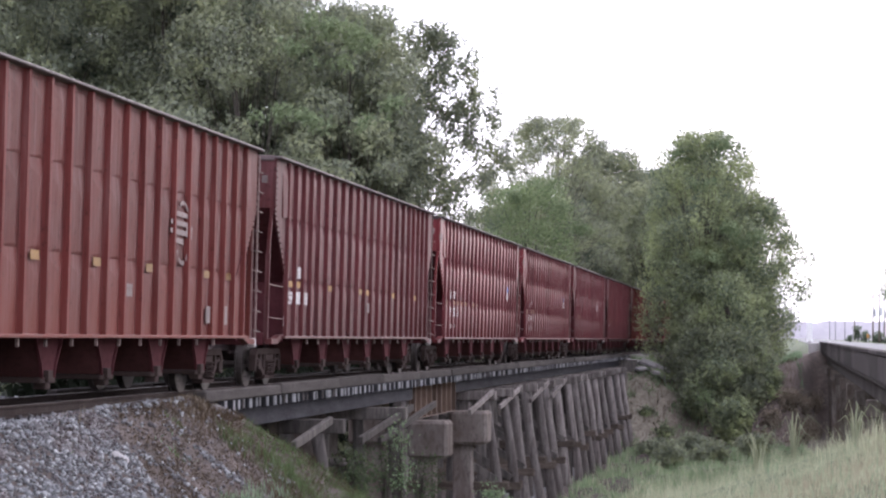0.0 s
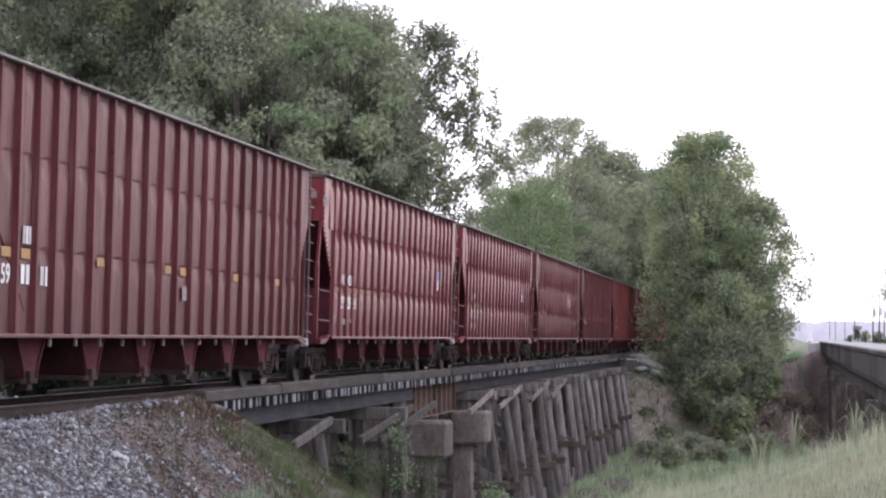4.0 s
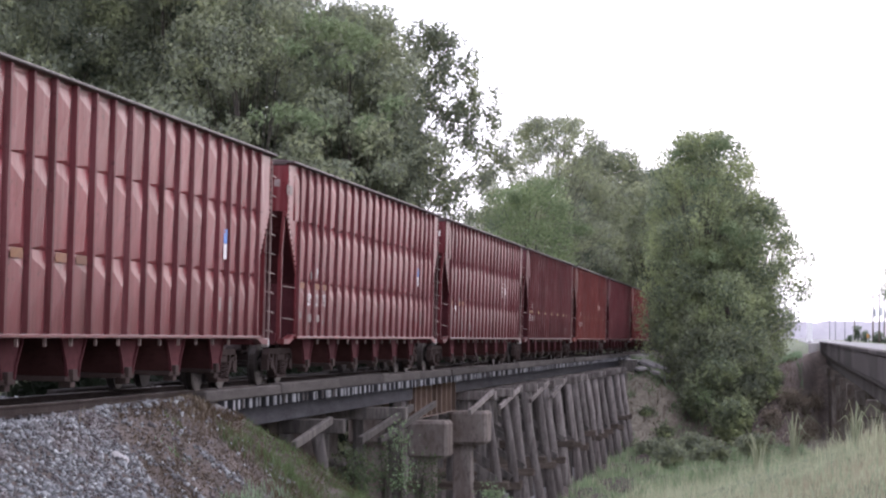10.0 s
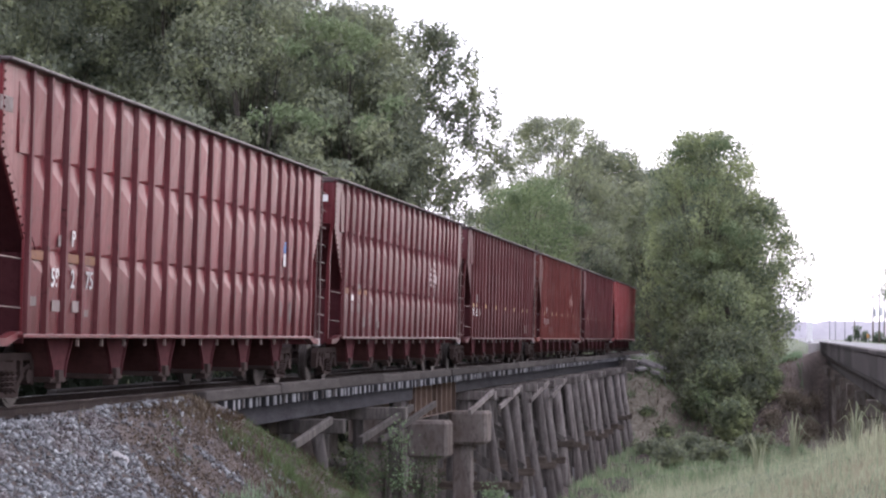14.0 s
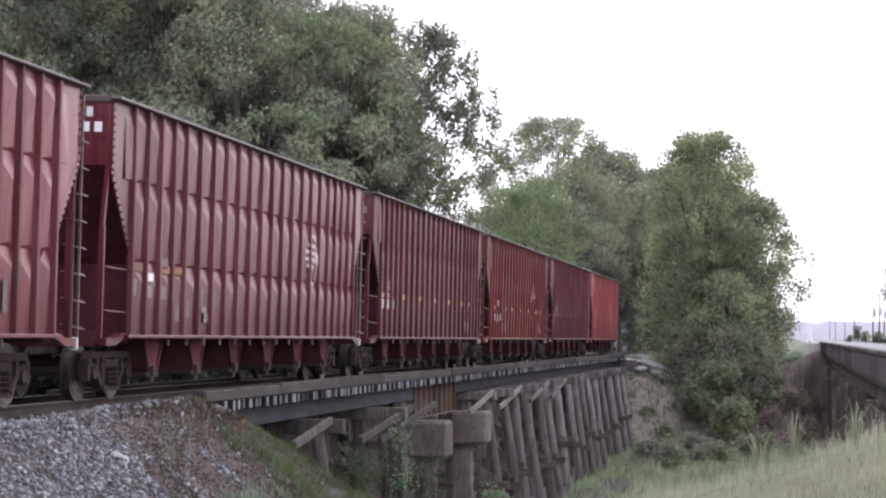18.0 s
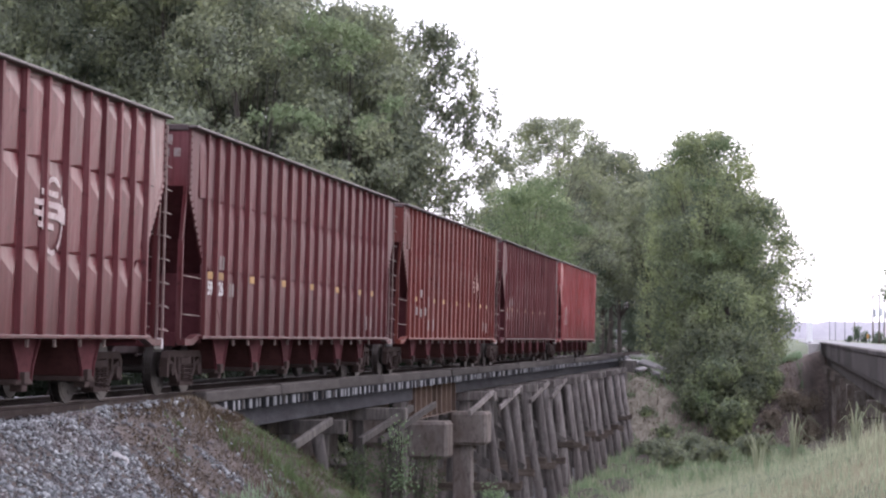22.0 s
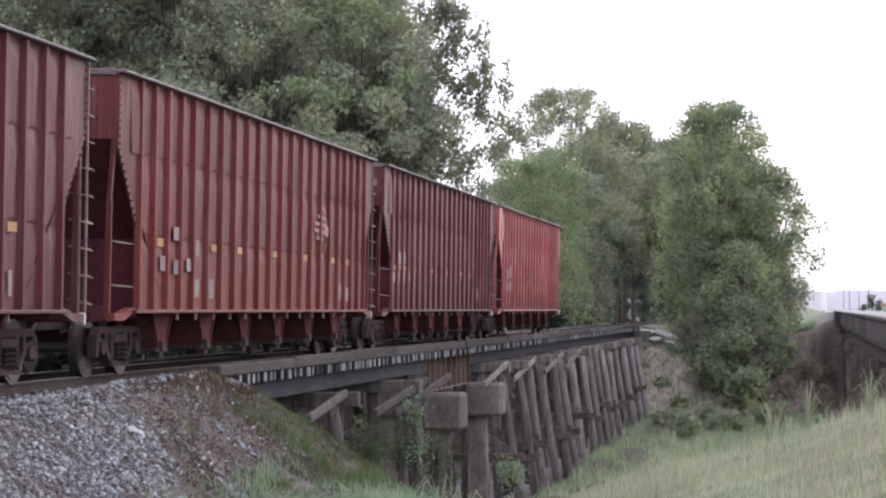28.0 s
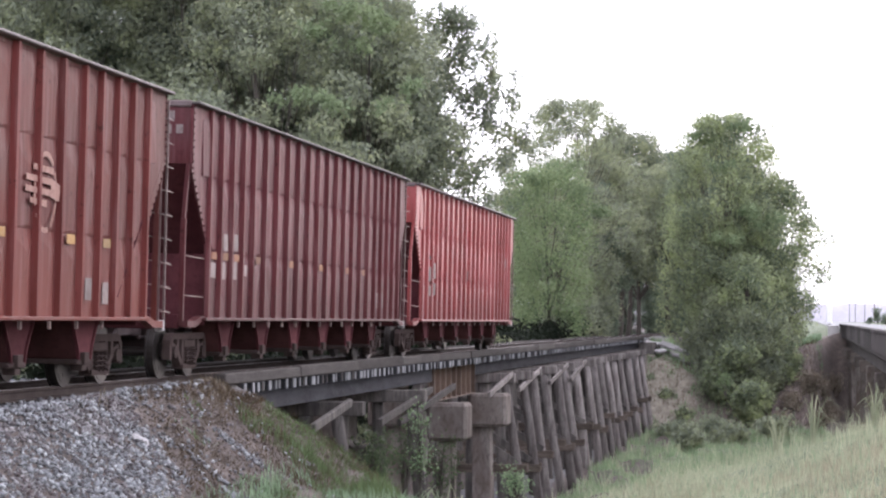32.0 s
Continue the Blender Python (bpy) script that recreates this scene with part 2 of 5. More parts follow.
GRASS_GREEN = leaf_mat("green_grass", (0.129, 0.188, 0.112), (0.206, 0.297, 0.177), (0.309, 0.398, 0.253))
# Leaves darkened in colour to hold the deep shade of the wood.
LEAF_SHADED = leaf_mat("shaded_wood_leaves", (0.088, 0.108, 0.083), (0.146, 0.179, 0.126), (0.224, 0.257, 0.172))
# Near-black leaf colour: shade beneath the train, put into the bushes.
SHADE_LEAF = leaf_mat("shaded_bush_leaves", (0.009, 0.012, 0.008), (0.015, 0.019, 0.012), (0.023, 0.029, 0.018))
GRASS_DEEP = leaf_mat("ravine_growth", (0.114, 0.166, 0.096), (0.197, 0.276, 0.150), (0.325, 0.407, 0.234))
GRASS_OLIVE = leaf_mat("olive_weeds", (0.056, 0.079, 0.034), (0.095, 0.133, 0.059), (0.150, 0.195, 0.093))
GRASS_BROWN = leaf_mat("dead_grass", (0.053, 0.037, 0.024), (0.081, 0.060, 0.037), (0.112, 0.084, 0.055))
DRY_SCRUB = leaf_mat("dry_brown_scrub", (0.143, 0.117, 0.088), (0.234, 0.195, 0.150), (0.351, 0.312, 0.237))
# Paler pole wood with distance haze in the colour; the stake shares it.
PALE_POLE = two_scale("pale_hazed_pole_wood", (0.220, 0.215, 0.220), (0.275, 0.270, 0.275), (0.182, 0.176, 0.176), 1.0, 14, 0.9, 0.2, 0.01, (3, 3, 0.3))
SEED_GRASS = leaf_mat("brown_seed_grass", (0.17, 0.145, 0.10), (0.27, 0.235, 0.165), (0.38, 0.34, 0.25))
# Pale lavender stands in for the haze before distant trees.
FAR_WOOD = two_scale("hazed_distant_wood", (0.382, 0.361, 0.390), (0.430, 0.406, 0.425), (0.459, 0.435, 0.438), 0.02, 0.15, 0.95, 0.2, 0.3)


# ---- mesh helpers ----
class Shape:
    """Gathers boxes, prisms, tubes and patches into one mesh."""

    def __init__(self):
        self.v, self.f = [], []

    def add(self, vs, fs):
        n = len(self.v)
        self.v += [tuple(p) for p in vs]
        self.f += [tuple(n + k for k in q) for q in fs]
        return self

    def box(self, x0, x1, y0, y1, z0, z1):
        vs = [(x, y, z) for z in (z0, z1) for y in (y0, y1) for x in (x0, x1)]
        return self.add(vs, [(0, 2, 3, 1), (4, 5, 7, 6), (0, 1, 5, 4), (2, 6, 7, 3), (0, 4, 6, 2), (1, 3, 7, 5)])

    def frustum(self, low, high):
        """Two rectangles (x0, x1, y0, y1, z), joined."""
        vs = [(x, y, r[4]) for r in (low, high) for y in (r[2], r[3]) for x in (r[0], r[1])]
        return self.add(vs, [(0, 2, 3, 1), (4, 5, 7, 6), (0, 1, 5, 4), (2, 6, 7, 3), (0, 4, 6, 2), (1, 3, 7, 5)])

    def prism(self, poly, axis, a, b):
        """A polygon in the other two axes, drawn out from a to b along an axis."""
        n = len(poly)
        def place(p, d):
            return (d, *p) if axis == "x" else (p[0], d, p[1]) if axis == "y" else (*p, d)
        vs = [place(p, a) for p in poly] + [place(p, b) for p in poly]
        fs = [tuple(range(n))[::-1], tuple(range(n, 2 * n))] + [(k, (k + 1) % n, n + (k + 1) % n, n + k) for k in range(n)]
        return self.add(vs, fs)

    def tube(self, pts, r, n=8, r1=None):
        """A round bar through points, its radius going from r to r1."""
        pts = [Vector(p) for p in pts]
        r1 = r if r1 is None else r1
        rings = []
        for k, p in enumerate(pts):
            d = (pts[min(k + 1, len(pts) - 1)] - pts[max(k - 1, 0)]).normalized()
            u = d.orthogonal().normalized() if abs(d.z) < 0.9 else (Vector((1, 0, 0)) - d * d.x).normalized()
            w = d.cross(u)
            rad = r + (r1 - r) * k / max(len(pts) - 1, 1)
            rings.append([p + (u * math.cos(6.28319 * j / n) + w * math.sin(6.28319 * j / n)) * rad for j in range(n)])
        vs = [q for ring in rings for q in ring]
        fs = [(k * n + j, k * n + (j + 1) % n, (k + 1) * n + (j + 1) % n, (k + 1) * n + j) for k in range(len(pts) - 1) for j in range(n)]
        fs += [tuple(range(n))[::-1], tuple(range(len(vs) - n, len(vs)))]
        return self.add(vs, fs)

    def beam(self, a, b, w, h):
        """A squared timber from a to b, w wide and h deep."""
        a, b = Vector(a), Vector(b)
        d = (b - a).normalized()
        side = d.cross(Vector((0, 0, 1)))
        side = side.normalized() if side.length > 0.05 else Vector((1, 0, 0))
        up = side.cross(d)
        vs = [p + side * (sx * w / 2) + up * (sz * h / 2) for p in (a, b) for sx, sz in ((-1, -1), (1, -1), (1, 1), (-1, 1))]
        return self.add(vs, [(0, 1, 2, 3), (7, 6, 5, 4), (0, 4, 5, 1), (1, 5, 6, 2), (2, 6, 7, 3), (3, 7, 4, 0)])

    def mesh(self, name, material, bevel=0.0, smooth=False):
        me = bpy.data.meshes.new(name)
        me.from_pydata(self.v, [], self.f)
        bm = bmesh.new()
        bm.from_mesh(me)
        bmesh.ops.recalc_face_normals(bm, faces=bm.faces)
        if bevel:
            bmesh.ops.bevel(bm, geom=bm.edges[:], offset=bevel, segments=1, affect='EDGES')
        for f in bm.faces:
            f.smooth = smooth
        bm.to_mesh(me)
        bm.free()
        me.materials.append(material)
        return me


def part(name, shape, material, parent, label="", bevel=0.0, smooth=False, at=None):
    """One mesh object under a thing or a part; shape may be a ready mesh."""
    me = shape if isinstance(shape, bpy.types.Mesh) else shape.mesh(name, material, bevel, smooth)
    ob = new(name, me)
    ob.parent = parent
    if at is not None:
        ob.matrix_basis = at
    if label:
        tagged(ob, label)
    return ob


def thing(name, label, category, group="", kind="", at=None):
    ob = new(name)
    ob.empty_display_size = 0.3
    if at is not None:
        ob.matrix_basis = at
    return tagged(ob, label, category, group, kind)


def solid(name, shape, material, label, category, group="", kind="", bevel=0.0, smooth=False):
    return tagged(new(name, shape.mesh(name, material, bevel, smooth)), label, category, group, kind)


def cloud_mesh(name, verts, faces, material, smooth=False):
    """A mesh from numpy arrays: verts (n, 3), faces (m, 3 or 4)."""
    me = bpy.data.meshes.new(name)
    k = faces.shape[1]
    me.vertices.add(len(verts))
    me.vertices.foreach_set("co", np.ascontiguousarray(verts, dtype=np.float32).ravel())
    me.loops.add(faces.size)
    me.loops.foreach_set("vertex_index", np.ascontiguousarray(faces, dtype=np.int32).ravel())
    me.polygons.add(len(faces))
    me.polygons.foreach_set("loop_start", np.arange(0, faces.size, k, dtype=np.int32))
    me.polygons.foreach_set("loop_total", np.full(len(faces), k, dtype=np.int32))
    me.update(calc_edges=True)
    me.materials.append(material)
    if smooth:
        me.polygons.foreach_set("use_smooth", np.ones(len(faces), dtype=bool))
    return me


# ---- ground: one sheet with the rail bank, the road bank and the creek's ravine ----
ROAD_SKEW = 0.0055
RISE = 0.0013


def smooth_step(a, b, x):
    t = np.clip((x - a) / (b - a), 0.0, 1.0)
    return t * t * (3 - 2 * t)


def wave(x, y):
    return (np.sin(x * 0.83 + y * 0.31) * np.cos(y * 0.57 - x * 0.22) + 0.5 * np.sin(x * 2.1 - y * 1.3 + 1.0) * np.cos(y * 1.9 + x * 0.7)
            + 0.3 * np.sin(4.7 * x + 0.6 * y) * np.sin(3.9 * y - 1.1 * x))


def ground_z(x, y):
    x, y = np.asarray(x, float), np.asarray(y, float)
    w = wave(x, y)
    rail = -0.22 + 0.13 * smooth_step(27, 36, y) * smooth_step(1.15, 1.45, np.abs(x)) * (y < 60) - 0.80 * np.clip(np.abs(x) - 1.75, 0, None) + 0.05 * w * (np.abs(x) > 1.9) - 0.30 * smooth_step(37.4, 39.4, y) * smooth_step(1.3, 1.5, np.abs(x)) * (y < 60)
    xr = x - ROAD_SKEW * y
    road = RISE * np.clip(y, 0, 2000) - 0.05 - 0.19 * smooth_step(13.75, 13.1, xr) - 0.285 * np.clip(13.2 - xr, 0, None) - 0.3 * np.clip(xr - 26, 0, 6) + 0.06 * w * (xr < 12.7)
    near = np.maximum(np.maximum(rail, road), -1.95 + 0.08 * w)
    near = np.where(x < -1.75, np.maximum(rail, -2.0 + 0.3 * w), near)
    edge_a = 40.5 - 11.0 * smooth_step(3.2, 8.0, x) + 15.5 * smooth_step(13.4, 14.2, xr)
    slope_a = 0.85 - 0.4 * smooth_step(3.2, 8.0, x)
    drop_a = np.where(x > 5, near, -0.32 + (near + 0.32) * smooth_step(3.0, 5.0, x)) - slope_a * (y - edge_a)
    edge_b = 152.5 + 12 * smooth_step(11.5, 13.5, xr)
    drop_b = -0.45 - 0.62 * (edge_b - y) + 0.25 * w
    floor = -5.9 + 0.35 * w
    pit = np.maximum(np.maximum(drop_a, drop_b), floor) - 0.0
    pit = np.where((y < edge_a) | (y > edge_b), 50.0, pit)
    return np.minimum(near, pit)


def axis_steps(spans):
    out = []
    for a, b, s in spans:
        out += list(np.arange(a, b, s))
    return np.array(out + [spans[-1][1]])


GX = axis_steps([(-900, -100, 80), (-100, -30, 10), (-30, -6, 2), (-6, 15, 0.35), (15, 30, 1.5), (30, 100, 10), (100, 900, 80)])
GY = axis_steps([(-300, -20, 20), (-20, 16, 3), (16, 56, 0.35), (56, 170, 0.8), (170, 260, 5), (260, 600, 30), (600, 3000, 200)])
gx, gy = np.meshgrid(GX, GY)
gv = np.stack([gx, gy, ground_z(gx, gy)], -1).reshape(-1, 3)
ny, nx = gx.shape
gi = (np.arange(ny - 1)[:, None] * nx + np.arange(nx - 1)[None, :]).ravel()
gf = np.stack([gi, gi + 1, gi + nx + 1, gi + nx], -1)


def ground_material():
    m, nt, b = nodes_of("earth_and_turf", 0.95)
    v = coords(nt)
    broad = noise_of(nt, v, 0.35, 5, 0.65)
    mid = noise_of(nt, v, 2.2, 6, 0.7)
    fine = noise_of(nt, v, 18, 6, 0.75)
    earth = ramp(nt, mid, [(0.3, (0.036, 0.027, 0.023)), (0.5, (0.066, 0.049, 0.041)), (0.72, (0.115, 0.090, 0.076))])
    turf = ramp(nt, mid, [(0.3, (0.052, 0.074, 0.034)), (0.6, (0.105, 0.125, 0.062)), (0.8, (0.18, 0.175, 0.1))])
    sep = nt.nodes.new("ShaderNodeSeparateXYZ")
    nt.links.new(v, sep.inputs[0])
    side = nt.nodes.new("ShaderNodeMapRange")
    side.inputs[1].default_value, side.inputs[2].default_value = 4.4, 5.8
    nt.links.new(sep.outputs[0], side.inputs[0])
    both = nt.nodes.new("ShaderNodeMath")
    both.operation = 'MULTIPLY_ADD'
    nt.links.new(broad, both.inputs[0])
    both.inputs[1].default_value = 0.9
    nt.links.new(side.outputs[0], both.inputs[2])
    fac = ramp(nt, both.outputs[0], [(0.62, (0, 0, 0)), (0.95, (1, 1, 1))])
    far = nt.nodes.new("ShaderNodeMapRange")
    far.inputs[1].default_value, far.inputs[2].default_value = 138, 143
    nt.links.new(sep.outputs[1], far.inputs[0])
    past = nt.nodes.new("ShaderNodeMapRange")
    past.inputs[1].default_value, past.inputs[2].default_value = 178, 170
    nt.links.new(sep.outputs[1], past.inputs[0])
    cut = mix(nt, 1.0, far.outputs[0], past.outputs[0], 'MULTIPLY')
    bed = nt.nodes.new("ShaderNodeMapRange")
    bed.inputs[1].default_value, bed.inputs[2].default_value = 1.75, 1.45
    edge = nt.nodes.new("ShaderNodeMath")
    edge.operation = 'ABSOLUTE'
    nt.links.new(sep.outputs[0], edge.inputs[0])
    nt.links.new(edge.outputs[0], bed.inputs[0])
    red_earth = ramp(nt, mid, [(0.3, (0.11, 0.092, 0.070)), (0.5, (0.19, 0.165, 0.125)), (0.72, (0.33, 0.295, 0.235))])
    bare = nt.nodes.new("ShaderNodeMapRange")
    bare.inputs[1].default_value, bare.inputs[2].default_value = 5.6, 4.7
    nt.links.new(sep.outputs[0], bare.inputs[0])
    litter = ramp(nt, mid, [(0.3, (0.065, 0.050, 0.043)), (0.55, (0.12, 0.092, 0.078)), (0.75, (0.17, 0.135, 0.11))])
    col = mix(nt, cut, mix(nt, fac, earth, turf), mix(nt, bare.outputs[0], litter, red_earth))
    col = mix(nt, bed.outputs[0], col, ramp(nt, fine, [(0.35, (0.06, 0.055, 0.055)), (0.7, (0.17, 0.16, 0.16))]))
    col = mix(nt, ramp(nt, fine, [(0.5, (0, 0, 0)), (0.75, (0.55, 0.55, 0.55))]), col, (0.115, 0.098, 0.078))
    nt.links.new(col, b.inputs["Base Color"])
    bump(nt, b, fine, 0.6, 0.05)
    return m


ground = new("ground", cloud_mesh("ground", gv, gf, ground_material(), True))
tagged(ground, "uneven earth and turf with a creek ravine", "ground", kind="structure")

# ---- railway track ----
track = thing("railway_track", "single railway track with rust-brown rails", "track", kind="structure")
RAIL_POLY = [(-0.07, -0.17), (0.07, -0.17), (0.07, -0.155), (0.012, -0.13), (0.012, -0.05), (0.037, -0.04), (0.037, -0.006), (0.03, 0.0),
             (-0.03, 0.0), (-0.037, -0.006), (-0.037, -0.04), (-0.012, -0.05), (-0.012, -0.13), (-0.07, -0.155)]
for side in (-1, 1):
    s = Shape().prism([(side * 0.755 + a, c) for a, c in RAIL_POLY], "y", -260, 229)
    rail = part("rail", s, RAIL_STEEL, track)
    part("rail_head", Shape().box(side * 0.755 - 0.03, side * 0.755 + 0.03, -260, 229, 0.0005, 0.003), RAIL_TOP, rail, "polished running surface")
tie_me = Shape().box(-1.3, 1.3, -0.11, 0.11, -0.36, -0.175).mesh("track_tie", TIMBER_DARK, 0.01)
for y in [16.4 + 0.52 * k for k in range(46)] + [152.0 + 0.52 * k for k in range(60)]:
    part("tie", tie_me, None, track, at=pose(0, y, 0))

# ---- railway bridge: timber trestle with one steel span on concrete piers ----
bridge = thing("railway_bridge", "old timber trestle bridge with open tie deck", "bridge", kind="structure")
Y0, Y1 = 40.4, 151.0
rng = random.Random(5)
for side in (-1, 1):
    for k in range(18):
        a = Y0 - 1.2 + (Y1 - Y0 + 1.2) * k / 18
        b = Y0 - 1.2 + (Y1 - Y0 + 1.2) * (k + 1) / 18 - 0.03
        dz, dx = rng.uniform(-0.035, 0.025), rng.uniform(-0.03, 0.03)
        part("guard_timber", Shape().frustum((side * 1.36 - 0.12 + dx, side * 1.36 + 0.12 + dx, a, b, -0.185), (side * 1.36 - 0.115 + dx, side * 1.36 + 0.105 + dx, a + 0.02, b - 0.03, 0.045 + dz)), TIMBER_TOP, bridge, bevel=0.025)
for side in (-1, 1):
    for off in (0.5, 0.78, 1.06):
        for k in range(2):
            a, b = ((Y0, 64.3), (73.0, Y1 - 0.5))[k]
            part("stringer", Shape().box(side * off - 0.11, side * off + 0.11, a, b, -0.78, -0.39), TIMBER_DARK, bridge, bevel=0.015)
tie_bodies = [Shape().box(-1.44, 1.44, -0.09, 0.09, -0.39, -0.19 + 0.006 * k).mesh("bridge_tie", TIMBER_DARK, 0.012) for k in range(3)]
tie_ends = [Shape().box(1.44, 1.452, -0.068, 0.068, -0.38 + 0.01 * k, -0.2).mesh("tie_end", m) for k, m in enumerate((TIE_END, TIE_END, TIMBER_TOP))]
n_ties = 316
for k in range(n_ties):
    y = Y0 + 0.2 + (Y1 - Y0 - 0.4) * k / (n_ties - 1) + rng.uniform(-0.02, 0.02)
    tie = part("tie", tie_bodies[k % 3], None, bridge, at=pose(rng.uniform(-0.05, 0.07), y, 0, 0, 0, rng.uniform(-1.2, 1.2)))
    part("tie_end", tie_ends[rng.choice((0, 1, 1, 0, 1, 2))], None, tie, "bleached sawn end")


def pile(x0, x1, y, z0, z1, r):
    s = Shape()
    skew = rng.uniform(-0.35, 0.35)
    pts = [(x0 + (x1 - x0) * t + rng.uniform(-0.03, 0.03), y + skew * t + rng.uniform(-0.04, 0.04), z0 + (z1 - z0) * t) for t in (0, 0.3, 0.65, 1)]
    s.tube(pts, r * 0.92, 9, r * 1.08)
    return s


bents = [48.3, 57.0] + [76.2 + 4.1 * k + rng.uniform(-0.3, 0.3) for k in range(17)]
for i, y in enumerate(bents):
    # First two bents wear the shaded timber colour, standing in under-deck gloom.
    part("bent_cap", Shape().box(-2.15, 2.15 + rng.uniform(-0.1, 0.15), y - 0.17, y + 0.17, -1.1, -0.785), TIMBER_SHADED if i < 2 else TIMBER, bridge, bevel=0.02)
    zb = float(min(ground_z(2.0, y), ground_z(0, y))) - 0.5
    for x, rake in ((-1.85, -0.14), (-0.95, -0.03), (0.0, 0.0), (0.95, 0.03), (1.8, 0.125)):
        x += rng.uniform(-0.12, 0.12)
        rake += rng.uniform(-0.025, 0.03)
        drop = -1.1 - zb
        # Outer piles take the lit timber colour, most inner ones its shaded copy.
        part("pile", pile(x, x + rake * drop, y + rng.uniform(-0.16, 0.16), -1.1, zb, rng.uniform(0.14, 0.21)), TIMBER if i > 1 and (x > 1.5 or rng.random() < 0.2) else TIMBER_SHADED, bridge, smooth=True)
    if zb < -4.2:
        zs = rng.uniform(-4.3, -3.7)
        for dy in (-0.24, 0.24):
            part("sash_brace", Shape().beam((-2.5, y + dy, zs), (2.55, y + dy, zs + rng.uniform(-0.08, 0.08)), 0.1, 0.27), TIMBER_ROT, bridge, bevel=0.01)
        part("sway_brace", Shape().beam((-2.0, y - 0.25, -1.3), (2.2, y - 0.25, zs + 0.2), 0.09, 0.24), TIMBER_SHADED, bridge, bevel=0.01)
for a, za, b, zb in ((44.1, -1.17, 47.9, -0.80), (51.4, -1.38, 58.9, -0.84), (54.0, -1.5, 62.9, -0.86), (70.2, -1.34, 76.0, -0.82), (78.0, -1.4, 84.6, -0.84), (87.8, -1.43, 94.8, -0.86), (96.2, -1.5, 103.0, -0.84)):
    part("diagonal_brace", Shape().beam((2.02, a, za), (2.02, b, zb), 0.11, 0.17), TIMBER_SHADED if a < 60 else TIMBER, bridge, bevel=0.015)
# steel girder span and its concrete piers
for side in (-1, 1):
    g = Shape().box(side * 1.05 - 0.012, side * 1.05 + 0.012, 64.4, 73.1, -1.34, -0.42)
    g.box(side * 1.05 - 0.15, side * 1.05 + 0.15, 64.4, 73.1, -1.365, -1.34).box(side * 1.05 - 0.15, side * 1.05 + 0.15, 64.4, 73.1, -0.42, -0.395)
    girder = part("girder", g, GIRDER, bridge, "brown rusty steel plate girder")
    for k in range(9):
        y = 64.6 + 8.3 * k / 8
        part("stiffener", Shape().box(side * 1.05 + (0.013 if side > 0 else -0.14), side * 1.05 + (0.14 if side > 0 else -0.013), y - 0.02, y + 0.02, -1.338, -0.422), GIRDER, girder)
for y, xc, cw, colx, colw in ((64.2, 1.69, 0.58, 1.6, 0.24), (73.0, 1.66, 0.62, 1.42, 0.3)):
    zb = float(ground_z(1.5, y)) - 0.4
    for side in (-1, 1):
        part("pier_cap", Shape().box(side * xc - cw, side * xc + cw, y - 0.62, y + 0.62, -2.44, -1.37), CONCRETE, bridge, "stained concrete pier cap", 0.09)
        part("pier_column", Shape().box(side * colx - colw, side * colx + colw, y - 0.3, y + 0.3, zb, -2.44), CONCRETE, bridge, "square concrete column", 0.03)
part("abutment_wall", Shape().box(-1.5, 1.5, 40.0, 40.38, -2.2, -0.42), TIMBER_DARK, bridge, "timber bulkhead holding the bank", 0.02)
part("abutment_wall", Shape().box(-2.3, 2.3, 151.05, 151.4, -2.4, -0.4), TIMBER_SHADED, bridge, "timber bulkhead holding the bank", 0.02)

# ---- road and road bridge ----
ROAD = pose(13.75, 0, 0, 0, 0, -math.degrees(ROAD_SKEW)) @ pose(0, 0, 0, math.degrees(RISE), 0, 0)
road = solid("road", Shape().box(0.36, 9.2, -260, 1900, -0.14, 0.0), ASPHALT, "two-lane asphalt road", "road", kind="structure")
road.matrix_basis = ROAD
rb = thing("road_bridge", "concrete road bridge with solid parapets", "bridge", kind="structure", at=ROAD)
RB0, RB1 = 46.0, 168.0
for k in range(20):
    a = RB0 + (RB1 - RB0) * k / 20
    b = RB0 + (RB1 - RB0) * (k + 1) / 20 - 0.02
    for x in (0.0, 9.3):
        part("parapet_panel", Shape().box(x, x + 0.22, a, b, -0.2, 0.45), PARAPET, rb, bevel=0.012)
        part("parapet_rail", Shape().box(x - 0.04, x + 0.27, a, b, 0.45, 0.57), PARAPET, rb, bevel=0.02)
part("deck_fill", Shape().box(0.23, 9.29, RB0, RB1, -0.2, -0.145), CONCRETE, rb, "concrete deck under the road")
part("deck_slab", Shape().box(0.06, 9.46, RB0, RB1, -0.36, -0.205), PARAPET, rb, "stained concrete deck edge", 0.03)
for x in (0.6, 3.4, 6.2, 8.8):
    part("deck_beam", Shape().box(x - 0.2, x + 0.2, RB0, RB1, -1.0, -0.365), PARAPET, rb, bevel=0.02)
for y in [58 + 12.2 * k for k in range(9)]:
    part("pier_cap", Shape().box(0.1, 9.3, y - 0.4, y + 0.4, -1.55, -1.0), CONCRETE, rb, bevel=0.03)
    zb = -6.3
    for x in (0.6, 3.4, 6.2, 8.8):
        part("pier_column", Shape().box(x - 0.22, x + 0.22, y - 0.22, y + 0.22, zb, -1.55), CONCRETE, rb, bevel=0.03)
# White material stands in for sunlight on the concrete end post.
part("end_block", Shape().box(-0.85, -0.03, RB1 - 0.4, RB1 + 0.5, -0.6, 0.5), WHITE_PAINT, rb, "concrete end post whitened as if sunlit", 0.05)


def along_road(x, y, z=0.0):
    return ROAD @ pose(x, y, z)


